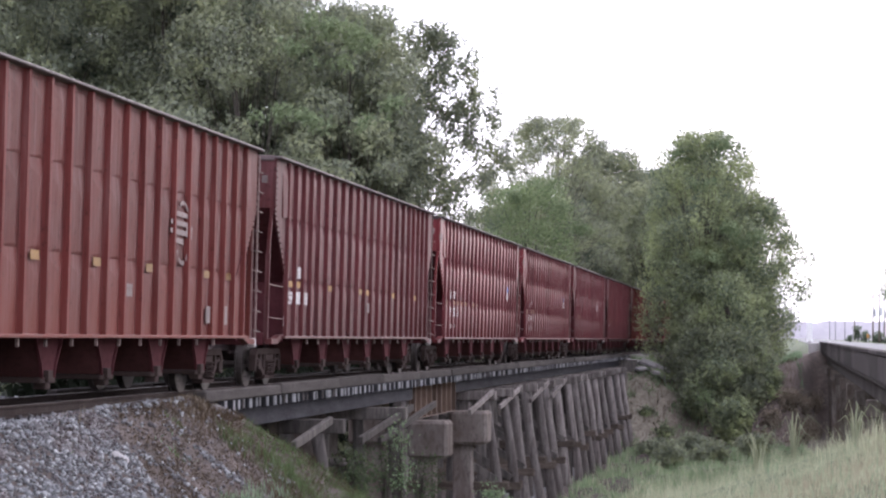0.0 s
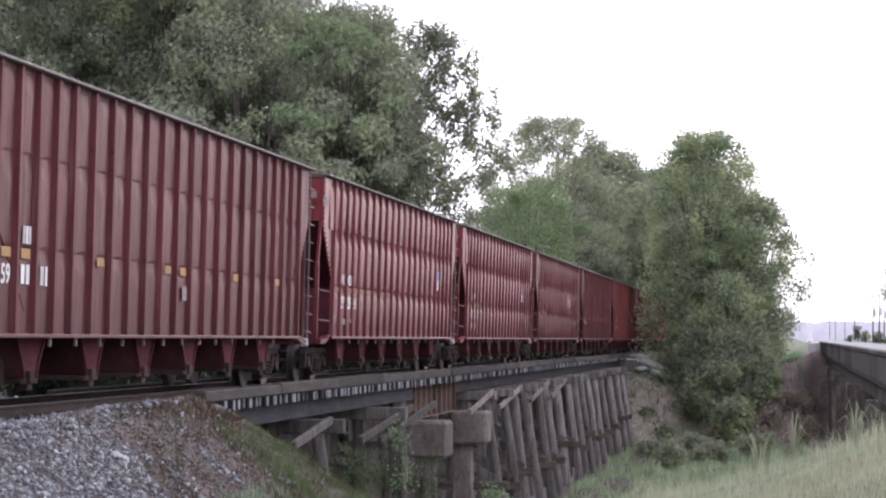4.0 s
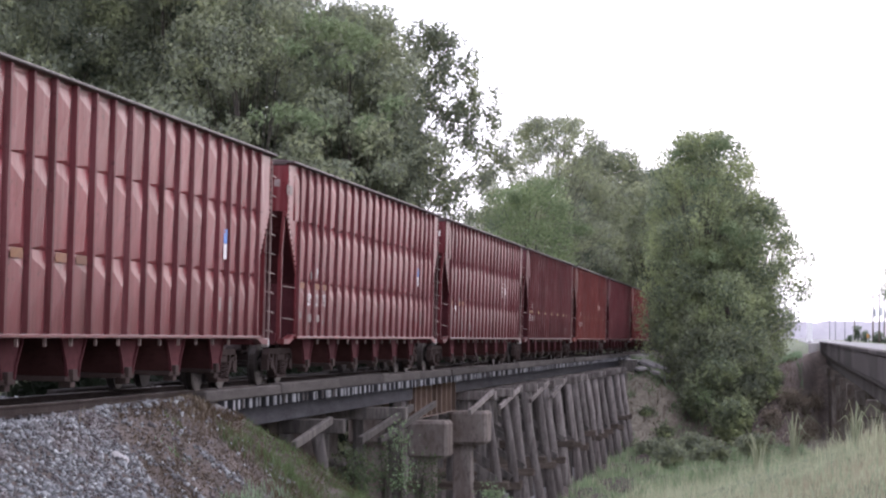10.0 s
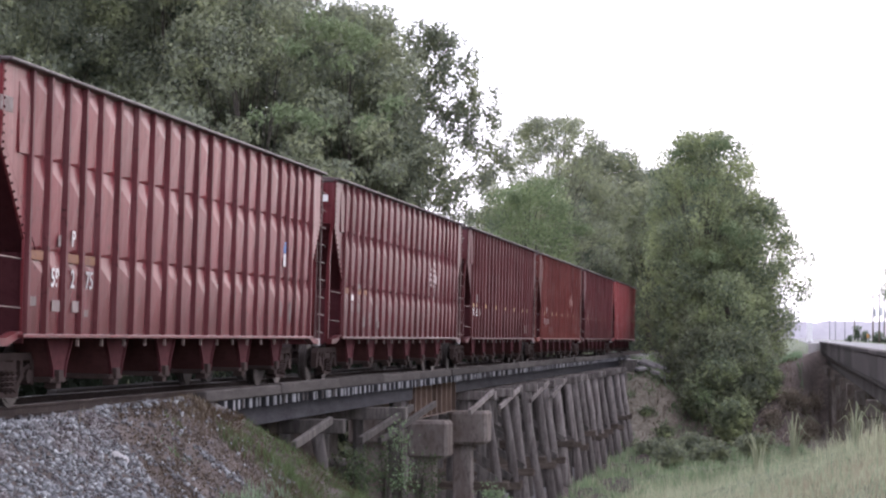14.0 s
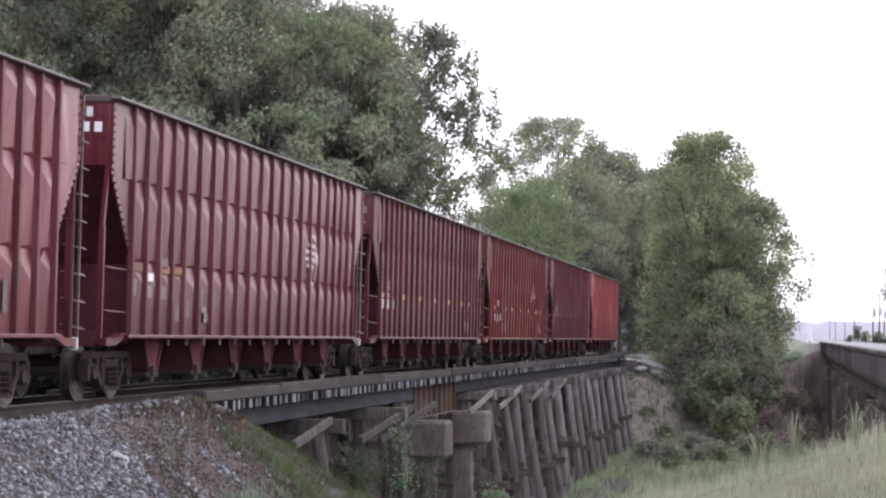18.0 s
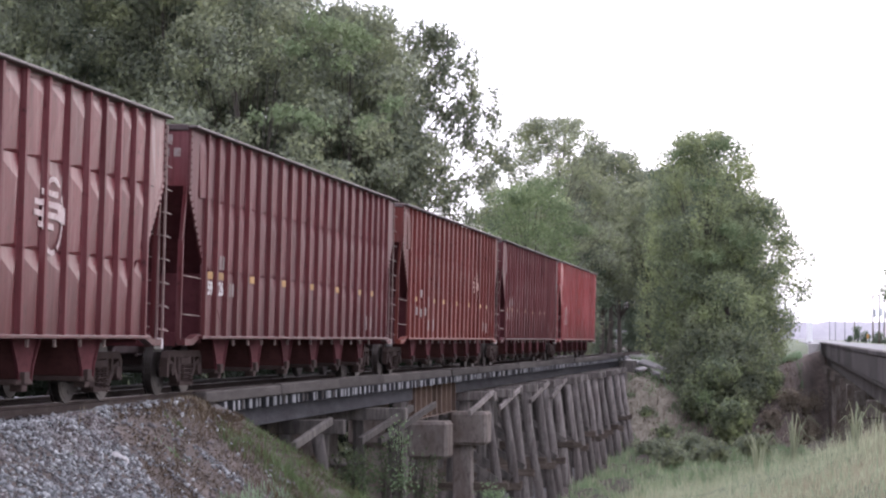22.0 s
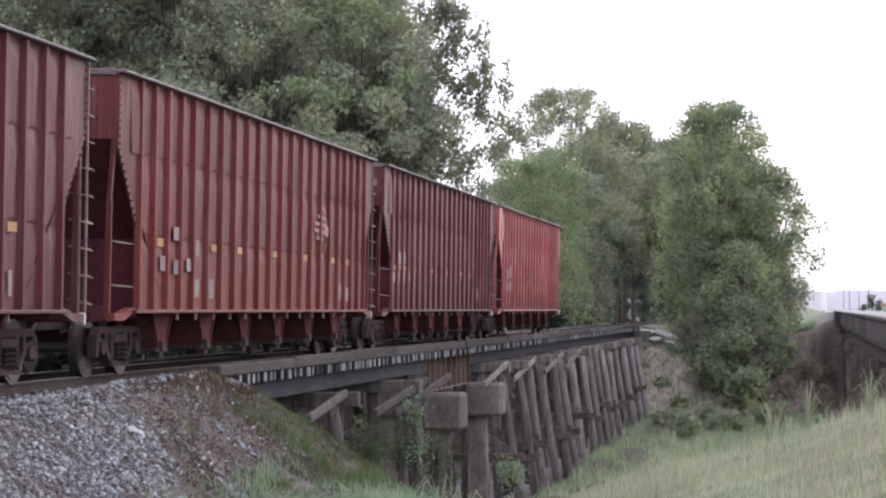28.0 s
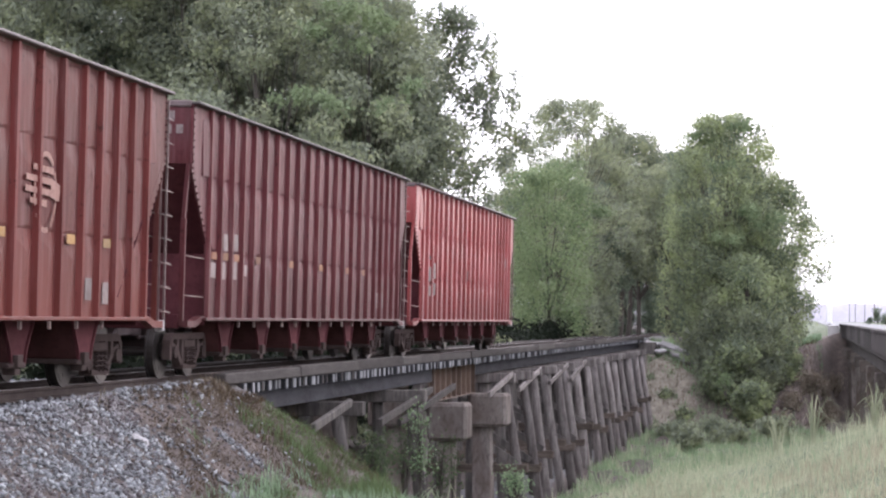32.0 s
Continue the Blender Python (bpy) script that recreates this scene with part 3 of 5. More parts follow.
def utility_pole(m, h, lean, transformer):
    # Far poles switch to the paler wood, which imitates haze by colour.
    wood = PALE_POLE if m.translation.y > 650 else POLE_WOOD
    p = thing("utility_pole", ("grey" if m.translation.y < 650 else "pale grey") + " wooden utility pole beside the road" + (" with a pale transformer can" if transformer else ""), "utility pole", "utility poles along the road", at=m)
    part("pole_shaft", Shape().tube([(0, 0, -1.0), (lean * 0.5, 0, h * 0.5), (lean, 0, h)], 0.17, 8, 0.11), wood, p, smooth=True)
    part("crossarm", Shape().box(lean - 1.0, lean + 1.0, -0.06, 0.06, h - 0.75, h - 0.62), wood, p, bevel=0.01)
    for k in (-0.85, -0.3, 0.3, 0.85):
        part("insulator", Shape().tube([(lean + k, 0, h - 0.62), (lean + k, 0, h - 0.42)], 0.05, 6, 0.03), PALE_METAL, p)
    if transformer:
        part("transformer", Shape().tube([(lean * 0.6 + 0.32, -0.1, h * 0.52), (lean * 0.6 + 0.32, -0.1, h * 0.52 + 1.5)], 0.32, 12), PALE_METAL, p, "pale grey transformer can")
    return p


for (x, y, h, lean, tr) in ((15.1, 1000, 11.2, 0.1, False), (15.6, 900, 14.1, 0.1, False), (14.5, 700, 10.7, 0.1, False), (14.6, 600, 10.8, 0.1, False), (13.2, 430, 9.0, 0.1, True), (13.8, 415, 9.1, 0.1, True), (15.9, 445, 8.6, 0.1, True)):
    utility_pole(along_road(x, y), h, lean, tr)
post = thing("marker_post", "white flat roadside marker post at the bridge end", "marker post", at=along_road(-0.72, 170.5, 0.0))
part("post_blade", Shape().box(-0.2, 0.2, -0.03, 0.0, 0.6, 2.05), POST_WHITE, post, bevel=0.01)
part("post_stake", Shape().box(-0.045, 0.045, 0.004, 0.06, -0.4, 1.9), STEEL_DARK, post, "dark steel stake")
om = thing("road_marker", "small orange roadside marker", "marker", at=along_road(10.6, 380))
part("marker_stake", Shape().box(-0.06, 0.06, -0.03, 0.03, -0.2, 0.9), PALE_METAL, om)
part("marker_plate", Shape().box(-0.2, 0.2, -0.06, -0.032, 0.7, 1.4), ORANGE, om, "orange plate", 0.01)

# ---- open-top hopper cars ----
PITCH, BODY = 22.334, 20.75
SILL, TOP, HALF = 1.03, 4.63, 1.6
RIB0, END_BAY = 1.1, 0.79
MID_BAY = (BODY - 2 * RIB0 - 8 * END_BAY) / 13
RIBS = [RIB0]
for j in range(21):
    RIBS.append(RIBS[-1] + (MID_BAY if 4 <= j < 17 else END_BAY))
BAYS = [(a + b) / 2 for a, b in zip(RIBS, RIBS[1:])]


SEAMS = [SILL, 2.22, 3.47, TOP - 0.02]


def bay_sheet(side, j, step, peak):
    """One of the three sheets between two ribs: a creased pillow pressed out by the load, its ridge near the far rib."""
    u, w, h, lip = peak
    z0, z1 = SEAMS[j] - 0.012, SEAMS[j + 1] - 0.004
    foot = 0.045
    pts = [(0, 0, lip), (1, 0, lip * 0.8), (1, 1, 0), (0, 1, 0), (u, w, h), (u + 0.03, foot, h * 0.5), (0, 0.97, 0.002)]
    vs = [(side * (HALF - 0.1 + d), step * a, z0 + (z1 - z0) * c) for a, c, d in pts]
    return Shape().add(vs, [(0, 5, 4, 6), (5, 1, 2, 4), (6, 4, 2, 3), (0, 1, 5)])


PEAKS = [(0.74, 0.72, 0.066, 0.01), (0.68, 0.68, 0.07, 0.012), (0.78, 0.76, 0.058, 0.008), (0.72, 0.63, 0.068, 0.009)]


def lap_plate(side, flip):
    """The lapped edge of the first top sheet on the end panel."""
    d = HALF - 0.07
    pts = [(RIB0 - 0.46, 3.46, 0.03), (RIB0 - 0.02, 3.46, 0.035), (RIB0 - 0.02, 4.5, 0.003), (RIB0 - 0.46, 4.4, 0.003), (RIB0 - 0.12, 4.2, 0.04)]
    vs = [(side * (d + o), BODY - y if flip else y, z) for y, z, o in pts]
    back = [(side * d, v[1], v[2]) for v in vs[:4]]
    return Shape().add(vs + back, [(0, 1, 4), (1, 2, 4), (2, 3, 4), (3, 0, 4), (0, 1, 6, 5), (3, 0, 5, 8), (1, 2, 7, 6), (2, 3, 8, 7)])


def end_panel(side, flip):
    poly = [(RIB0, SILL), (RIB0, TOP - 0.02), (0.0, TOP - 0.02), (0.0, 3.5), (RIB0 - 0.07, 2.32), (RIB0 - 0.07, SILL)]
    if flip:
        poly = [(BODY - a, c) for a, c in poly]
    return Shape().prism(poly, "x", side * (HALF - 0.105), side * (HALF - 0.07))


def rib_shape(side):
    p = [(-0.07, 0), (-0.045, 0.095), (0.045, 0.095), (0.07, 0)]
    return Shape().prism([(side * (HALF - 0.1 + d), a) for a, d in p], "z", SILL + 0.02, TOP - 0.024)


def funnel(side):
    """The outlet of one bay on one side: it narrows along the car to its gate."""
    lo, hi = sorted((side * 0.5, side * 1.3))
    return Shape().frustum((lo, hi, -0.25, 0.25, 0.44), (lo, hi, -0.62, 0.62, SILL + 0.1))


def funnel_face(side):
    """The outer plate of an outlet, with a narrow flange down each edge."""
    s = Shape()
    for a, b, d in ((-1.0, 1.0, 0.012), (0.9, 1.0, 0.045), (-1.0, -0.9, 0.045)):
        lo, hi = sorted((side * 1.302, side * (1.302 + d)))
        s.prism([(0.27 * a, 0.42), (0.27 * b, 0.42), (0.34 * b, 0.62), (0.65 * b, SILL + 0.02), (0.65 * a, SILL + 0.02), (0.34 * a, 0.62)], "x", lo, hi)
    return s


def build_car(m_body):
    """One hopper car with all its parts; returns it and its painted parts."""
    car = thing("hopper_car", "red rib-sided open-top hopper car", "railway car", "hopper cars of the train")
    paint = []

    def painted(ob):
        paint.append(ob)
        return ob
    for side in (1, -1):
        for j in range(3):
            narrow, wide_me = ([bay_sheet(side, j, w, q).mesh("side_sheet", m_body) for q in PEAKS] for w in (END_BAY, MID_BAY))
            for i, y in enumerate(RIBS[:-1]):
                painted(part("side_sheet", (wide_me if 4 <= i < 17 else narrow)[(i * i + 3 * j + i // 3) % 4], None, car, at=pose(0, y, 0)))
        for flip in (False, True):
            painted(part("end_panel", end_panel(side, flip), m_body, car))
            painted(part("lap_plate", lap_plate(side, flip), m_body, car))
        rib_me = rib_shape(side).mesh("rib", m_body)
        for y in RIBS:
            painted(part("rib", rib_me, None, car, at=pose(0, y, 0)))
        part("top_chord", Shape().box(side * HALF - 0.10, side * HALF + 0.06, -0.03, BODY + 0.03, TOP - 0.02, TOP + 0.03), CHORD, car, "worn brown top rail", 0.015)
        painted(part("chord_web", Shape().box(*sorted((side * (HALF - 0.13), side * (HALF - 0.085))), 0.0, BODY, TOP - 0.09, TOP - 0.022), m_body, car))
        sill = Shape().prism([(0.85, SILL - 0.03), (BODY - 0.85, SILL - 0.03), (BODY - 0.85, SILL + 0.025), (0.85, SILL + 0.025)], "x", side * (HALF - 0.1), side * (HALF + 0.02))
        sill_ob = painted(part("side_sill", sill, m_body, car, bevel=0.01))
        for flip in (False, True):
            joggle = [(1.12, SILL - 0.03), (1.12, SILL + 0.06), (0.84, SILL + 0.05), (0.4, SILL - 0.03), (-0.06, SILL - 0.03), (-0.06, SILL - 0.14), (0.45, SILL - 0.14), (0.86, SILL - 0.04)]
            if flip:
                joggle = [(BODY - a, c) for a, c in joggle]
            painted(part("end_sill", Shape().prism(joggle, "x", side * (HALF - 0.2), side * (HALF - 0.06)), m_body, car))
            post = [Vector((side * (HALF - d), 0.0, z)) for d, z in ((0.13, 3.62), (0.19, 2.7), (0.2, SILL - 0.1))]
            if flip:
                post = [Vector((q.x, BODY - q.y, q.z)) for q in post]
            painted(part("corner_post", Shape().beam(post[0], post[1], 0.09, 0.06).beam(post[1], post[2], 0.09, 0.06), m_body, car, "thin inset corner post"))
        for k in range(13):
            y = 3.6 + (BODY - 6.6) * k / 12
            part("sill_bracket", Shape().box(side * 1.49 - 0.02, side * 1.49 + 0.02, y - 0.025, y + 0.025, SILL - 0.15, SILL - 0.03), WORN_METAL, sill_ob, "bare metal tab")
        if side > 0:
            rivet_me = Shape().tube([(-0.012, 0, 0), (0.026, 0, 0)], 0.026, 6, 0.014).mesh("rivet", GRIME_SHADE)
            spots = [(0.05, 3.55 + 0.115 * j) for j in range(10)] + [(0.06 + (RIB0 - 0.07) * j / 11, 3.46 - 1.16 * j / 11) for j in range(12)] + [(RIB0 - 0.03, 1.15 + 0.13 * j) for j in range(9)]
            for y, z in spots + [(BODY - y, z) for y, z in spots]:
                part("rivet", rivet_me, None, car, at=pose(HALF - 0.071, y, z))
        # grab irons at the leading end, a ladder at the trailing end
        for z in (1.42, 2.08):
            pts = [(side * (HALF - 0.18), 0.0, z + 0.02), (side * (HALF - 0.12), 0.1, z), (side * (HALF - 0.1), 1.04, z - 0.02), (side * (HALF - 0.08), 1.12, z)]
            part("grab_iron", Shape().tube(pts, 0.011, 6), WORN_METAL, car, "thin steel grab iron")
        xl, yl = side * (HALF - 0.08), BODY + 0.14
        ladder = part("ladder", Shape().beam((xl, yl, SILL - 0.05), (xl, yl - 0.02, TOP - 0.1), 0.035, 0.035).beam((xl - side * 0.06, yl - 0.12, SILL - 0.05), (xl - side * 0.06, yl - 0.14, 3.5), 0.03, 0.03), WORN_METAL, car, "worn corner ladder")
        for k in range(9):
            z = SILL + 0.12 + 0.385 * k
            yk = yl - max(0.0, z - 3.4) * 0.05
            pts = [(xl, yk - 0.2, z), (xl + side * 0.05, yk - 0.16, z), (xl + side * 0.07, yk + 0.1, z - 0.02), (xl + side * 0.02, yk + 0.16, z + 0.01), (xl - side * 0.3, yk + 0.1, z + 0.05)]
            part("rung", Shape().tube(pts, 0.011, 6), WORN_METAL, ladder)
    for flip in (False, True):
        f = (lambda y: BODY - y) if flip else (lambda y: y)
        a, b = sorted((f(0.02), f(0.05)))
        painted(part("end_sheet", Shape().box(-HALF + 0.06, HALF - 0.06, a, b, 3.62, TOP - 0.02), m_body, car))
        part("end_chord", Shape().box(-HALF + 0.1, HALF - 0.1, min(f(-0.02), f(0.1)), max(f(-0.02), f(0.1)), TOP - 0.06, TOP + 0.05), STEEL_DARK, car, "dark grimy top rail", 0.02)
        # Slope sheet, bulkhead and end beam carry the recess shade in their colour.
        sl = [(f(0.03), 3.63), (f(0.06), 3.63), (f(2.4), 1.35), (f(2.37), 1.35)]
        (part("slope_sheet", Shape().prism(sl, "x", -HALF + 0.07, HALF - 0.07), RED_GRIME_SHADE, car, "grimy sloping end sheet in a shade-dark tone"))
        a, b = sorted((f(1.2), f(1.25)))
        (part("bolster_web", Shape().box(-HALF + 0.12, HALF - 0.12, a, b, SILL - 0.1, 2.15), RED_GRIME_SHADE, car, "end bulkhead below the slope"))
        a, b = sorted((f(-0.06), f(0.06)))
        part("end_beam", Shape().box(-HALF + 0.24, HALF - 0.24, a, b, SILL - 0.16, SILL + 0.08), RED_GRIME_SHADE, car, "grimy end beam in a shade-dark tone", 0.01)
        a, b = sorted((f(-0.79), f(0.1)))
        part("coupler", Shape().box(-0.14, 0.14, a, b, 0.72, 0.98), TRUCK_STEEL, car, "rusty knuckle coupler", 0.04)
        part("air_hose", Shape().tube([(0.3, f(0.05), 0.85), (0.32, f(-0.4), 0.62), (0.2, f(-0.76), 0.5)], 0.03, 6), STEEL_DARK, car, "black rubber air hose")
        if flip:
            part("brake_housing", Shape().box(HALF - 0.2, HALF - 0.05, BODY + 0.065, BODY + 0.13, SILL - 0.2, SILL - 0.02), WHITE_PAINT, car, "white corner step plate", 0.02)
        # truck
        tc = f(1.76)
        truck = part("truck", Shape().box(-1.0, 1.0, tc - 0.2, tc + 0.2, 0.42, 0.68).box(-0.4, 0.4, tc - 0.3, tc + 0.3, 0.68, 0.86), TRUCK_STEEL, car, "rusty two-axle truck", 0.02, at=pose(0, 0, 0))
        for side in (1, -1):
            sf = Shape().beam((side, tc - 1.0, 0.73), (side, tc + 1.0, 0.73), 0.15, 0.11)
            for q in (-1, 1):
                sf.beam((side, tc + q * 0.98, 0.74), (side, tc + q * 1.12, 0.6), 0.15, 0.11).beam((side, tc + q * 1.12, 0.66), (side, tc + q * 1.13, 0.33), 0.14, 0.12)
                sf.beam((side, tc + q * 0.66, 0.7), (side, tc + q * 0.66, 0.42), 0.13, 0.11).beam((side, tc + q * 0.36, 0.7), (side, tc + q * 0.36, 0.22), 0.14, 0.13)
                sf.beam((side, tc + q * 0.72, 0.5), (side, tc + q * 0.36, 0.2), 0.14, 0.11).beam((side, tc + q * 0.62, 0.5), (side, tc + q * 1.1, 0.62), 0.12, 0.08)
            sf.beam((side, tc - 0.44, 0.21), (side, tc + 0.44, 0.21), 0.2, 0.08).beam((side, tc - 0.32, 0.6), (side, tc + 0.32, 0.6), 0.17, 0.12)
            part("side_frame", sf, TRUCK_STEEL, truck)
            for dy in (-0.2, 0.0, 0.2):
                coil = [(side * 1.0 + 0.085 * math.cos(t * 0.9) + side * 0.06, tc + dy + 0.085 * math.sin(t * 0.9), 0.24 + 0.3 * t / 28) for t in range(29)]
                part("spring", Shape().tube(coil, 0.02, 5), TRUCK_STEEL, truck)
            for dy in (-0.89, 0.89):
                part("axle_box", Shape().tube([(side * 0.95, tc + dy, 0.457), (side * 1.1, tc + dy, 0.457)], 0.105, 10), TRUCK_STEEL, truck, "rusty axle bearing cap")
        for dy in (-0.89, 0.89):
            wl = Shape().tube([(-0.98, 0, 0), (0.98, 0, 0)], 0.08, 8)
            for side in (1, -1):
                x = side * 0.755
                wl.tube([(x - 0.065, 0, 0), (x + 0.065, 0, 0)], 0.457, 28).tube([(x - side * 0.04 - 0.015, 0, 0), (x - side * 0.04 - 0.045, 0, 0)], 0.483, 28)
                wl.tube([(x + side * 0.066, 0, 0), (x + side * 0.075, 0, 0)], 0.40, 20).tube([(x + side * 0.076, 0, 0), (x + side * 0.13, 0, 0)], 0.15, 12)
                for q in range(6):
                    c, sn = math.cos(q * 1.0472), math.sin(q * 1.0472)
                    wl.tube([(x + side * 0.074, 0.28 * c, 0.28 * sn), (x + side * 0.082, 0.28 * c, 0.28 * sn)], 0.04, 6)
            part("wheelset", wl, WHEEL_STEEL, truck, "worn steel wheels on an axle", at=pose(0, tc + dy, 0.457))
    part("centre_sill", Shape().box(-0.3, 0.3, 0.1, BODY - 0.1, 0.72, 1.02), STEEL_DARK, car, "grimy centre sill", 0.02)
    part("brake_pipe", Shape().tube([(0.5, 0.6, 0.7), (0.5, BODY - 0.6, 0.7)], 0.03, 6), STEEL_DARK, car)
    part("brake_cylinder", Shape().tube([(0.55, 1.9, 0.86), (0.55, 2.6, 0.86)], 0.14, 10), STEEL_DARK, car)
    inner = Shape().frustum((-1.3, 1.3, 2.4, BODY - 2.4, 1.35), (-1.3, 1.3, 2.4, BODY - 2.4, 1.38))
    painted(part("floor_plate", inner, m_body, car))
    for k in range(6):
        y = BODY / 2 + (k - 2.5) * 2.84
        for side in (1, -1):
            # Outlet body is coloured shade-dark; its outer plate gets the lighter red.
            hop = (part("hopper_outlet", funnel(side), GRIME_SHADE, car, "dirty hopper outlet in a shade-dark tone", at=pose(0, y, 0), bevel=0.01))
            part("outlet_plate", funnel_face(side), RED_GRIME_SHADE, hop, "grimy red outer plate")
            gate = Shape().box(side * 0.92 - 0.42, side * 0.92 + 0.42, -0.3, 0.3, 0.36, 0.44).tube([(side * 1.3, -0.34, 0.39), (side * 1.3, 0.34, 0.39)], 0.035, 8)
            gate.box(side * 1.35 - 0.04, side * 1.35 + 0.04, -0.16, 0.05, 0.38, 0.54).box(side * 1.24 - 0.09, side * 1.24 + 0.09, -0.1, 0.12, 0.27, 0.36)
            part("outlet_gate", gate, TRUCK_STEEL, hop, "rusty outlet gate", 0.008)
    return car, paint


master, painted_parts = build_car(PAINT_RED)
painted_names = [o.name for o in painted_parts]
LOOKS = [
    (PAINT_BRIGHT, "bright red rib-sided hopper car at the end of the train"),
    (PAINT_DARK, "dark maroon rib-sided hopper car with worn white numbers"),
    (PAINT_RUST, "rusty orange-red rib-sided hopper car with a worn pale emblem"),
    (PAINT_DARK, "dark maroon rib-sided hopper car with yellow squares and white numbers"),
    (PAINT_RED, "dull red rib-sided hopper car with a white emblem"),
    (PAINT_PINK, "faded red rib-sided hopper car with bulging sheets and a blue tag"),
    (PAINT_PINK, "faded red rib-sided hopper car with white numbers and a blue tag"),
    (PAINT_MAROON, "dark red streaked hopper car with yellow squares"),
    (PAINT_RUST, "brown-red rusty hopper car with yellow squares and a worn emblem"),
]
cars = [master]
for k in range(1, 9):
    cars.append(copy_thing(master, pose(0, 0, 0)))
n_order = [master, *master.children_recursive]
paint_ids = [k for k, o in enumerate(n_order) if o in painted_parts]
FLATTER = {}


def flatter(me):
    """The same sheet, less pressed out."""
    if me.name not in FLATTER:
        low = me.copy()
        for v in low.vertices:
            v.co.x = math.copysign(HALF - 0.1 + (abs(v.co.x) - HALF + 0.1) * 0.55, v.co.x)
        FLATTER[me.name] = low
    return FLATTER[me.name]


for k, (mat, label) in enumerate(LOOKS):
    tagged(cars[k], label)
    if mat not in (PAINT_PINK, PAINT_RED):
        for o in cars[k].children:
            if o.name.startswith("side_sheet"):
                o.data = flatter(o.data)
    chain = [cars[k], *cars[k].children_recursive]
    coat = RIB_RED if mat is PAINT_RUST else RIB_MAROON if mat in (PAINT_DARK, PAINT_MAROON) else RIB_FADED if mat in (PAINT_PINK, PAINT_RED) else mat
    for i in paint_ids:
        slot = chain[i].material_slots[0]
        slot.link = 'OBJECT'
        slot.material = coat if chain[i].name.startswith("rib") else mat

# ---- stencils, emblems and reflectors on the car sides ----
SHEET = HALF - 0.043
SHIFT = [0.5, 0.0, 0.45, -0.43, -0.75, -0.65, -0.65, -0.9, -0.9]
EMBLEM_WARM = two_scale("worn_warm_emblem", (0.26, 0.13, 0.10), (0.34, 0.19, 0.15), (0.14, 0.045, 0.035), 2.0, 9, 0.7, 0.1, 0.002)


def marks(k, boxes, material, name="stencil_mark", label=""):
    """Flat painted marks on a car's side: (y, z, width, height)."""
    for y, z, w, h in boxes:
        y += SHIFT[k]
        if RIBS[0] < y < RIBS[-1]:
            mid = min(BAYS, key=lambda q: abs(q - y))
            y = mid + max(-0.16, min(0.16, y - mid))
            w = min(w, 0.52)
        d = SHEET if RIBS[0] < y < RIBS[-1] else HALF - 0.066
        part(name, Shape().box(d, d + 0.004, y - w / 2, y + w / 2, z - h / 2, z + h / 2), material, cars[k], label)


def writing(k, text, i, z, size, material=None, gap=1.0):
    """Painted characters in the middle of the bay i."""
    cu = bpy.data.curves.new("lettering", 'FONT')
    cu.body, cu.size, cu.extrude, cu.space_character, cu.resolution_u = text, size, 0.002, gap, 3
    cu.offset = 0.006
    cu.align_x = 'CENTER'
    tmp = bpy.data.objects.new("lettering", cu)
    scene.collection.objects.link(tmp)
    me = bpy.data.meshes.new_from_object(tmp.evaluated_get(bpy.context.evaluated_depsgraph_get()))
    bpy.data.objects.remove(tmp)
    me.materials.clear()
    me.materials.append(material or WHITE_PAINT)
    part("lettering", me, None, cars[k], "white painted characters", at=pose(SHEET + 0.004, BAYS[i], z, 90, 0, 90))


def emblem(k, y, z, material):
    """A worn emblem: a broken ring crossed by slanting bars."""
    s = Shape()
    y += SHIFT[k]
    for j in range(30):
        if j % 7 == 3 or j in (11, 12, 19):
            continue
        a, b = j * 6.28319 / 30, (j + 0.85) * 6.28319 / 30
        s.prism([(y + 0.46 * math.cos(t) * q, z + 0.55 * math.sin(t) * q) for t, q in ((a, 1), (b, 1), (b, 0.87), (a, 0.87))], "x", SHEET, SHEET + 0.004)
    for j in range(4):
        a, b, zz = y - (0.62, 0.8, 0.78, 0.5)[j], y + (0.05, 0.22, 0.28, 0.3)[j], z - 0.2 + 0.15 * j
        s.prism([(a, zz + 0.03), (a, zz + 0.11), (b, zz + 0.09), (b, zz)], "x", SHEET, SHEET + 0.005)
    s.prism([(y + 0.2, z - 0.06), (y + 0.55, z - 0.1), (y + 0.62, z + 0.12), (y + 0.2, z + 0.2)], "x", SHEET, SHEET + 0.0055)
    part("emblem", s, material, cars[k], "worn pale ring emblem with bars")


def yellow(k, ys, z=2.13, material=None):
    ys = [min(BAYS, key=lambda q: abs(q - y - SHIFT[k])) - SHIFT[k] for y in ys]
    marks(k, [(y, z, 0.36, 0.13) for y in ys], material or YELLOW, "reflector", "yellow square reflector")


def stripe(k, y0, y1, z=2.13):
    marks(k, [(q - SHIFT[k], z, 0.5, 0.13) for j, q in enumerate(BAYS) if y0 - 1 < q < y1 and (j * 7) % 5 != 2], DULL_YELLOW, "stripe", "worn yellow stripe")



yellow(8, [8.85, 11.6, 14.5, 17.4, 19.1, 19.75])
emblem(8, 16.1, 2.78, DULL_WHITE)
marks(8, [(18.1, 1.42, 0.3, 0.3), (19.0, 1.42, 0.28, 0.34), (12.9, 1.75, 0.35, 0.2)], DULL_WHITE)
yellow(7, [2.5, 3.3, 6.75, 10.55, 11.4, 15.3, 18.7])
writing(7, "59", 0, 1.72, 0.36)
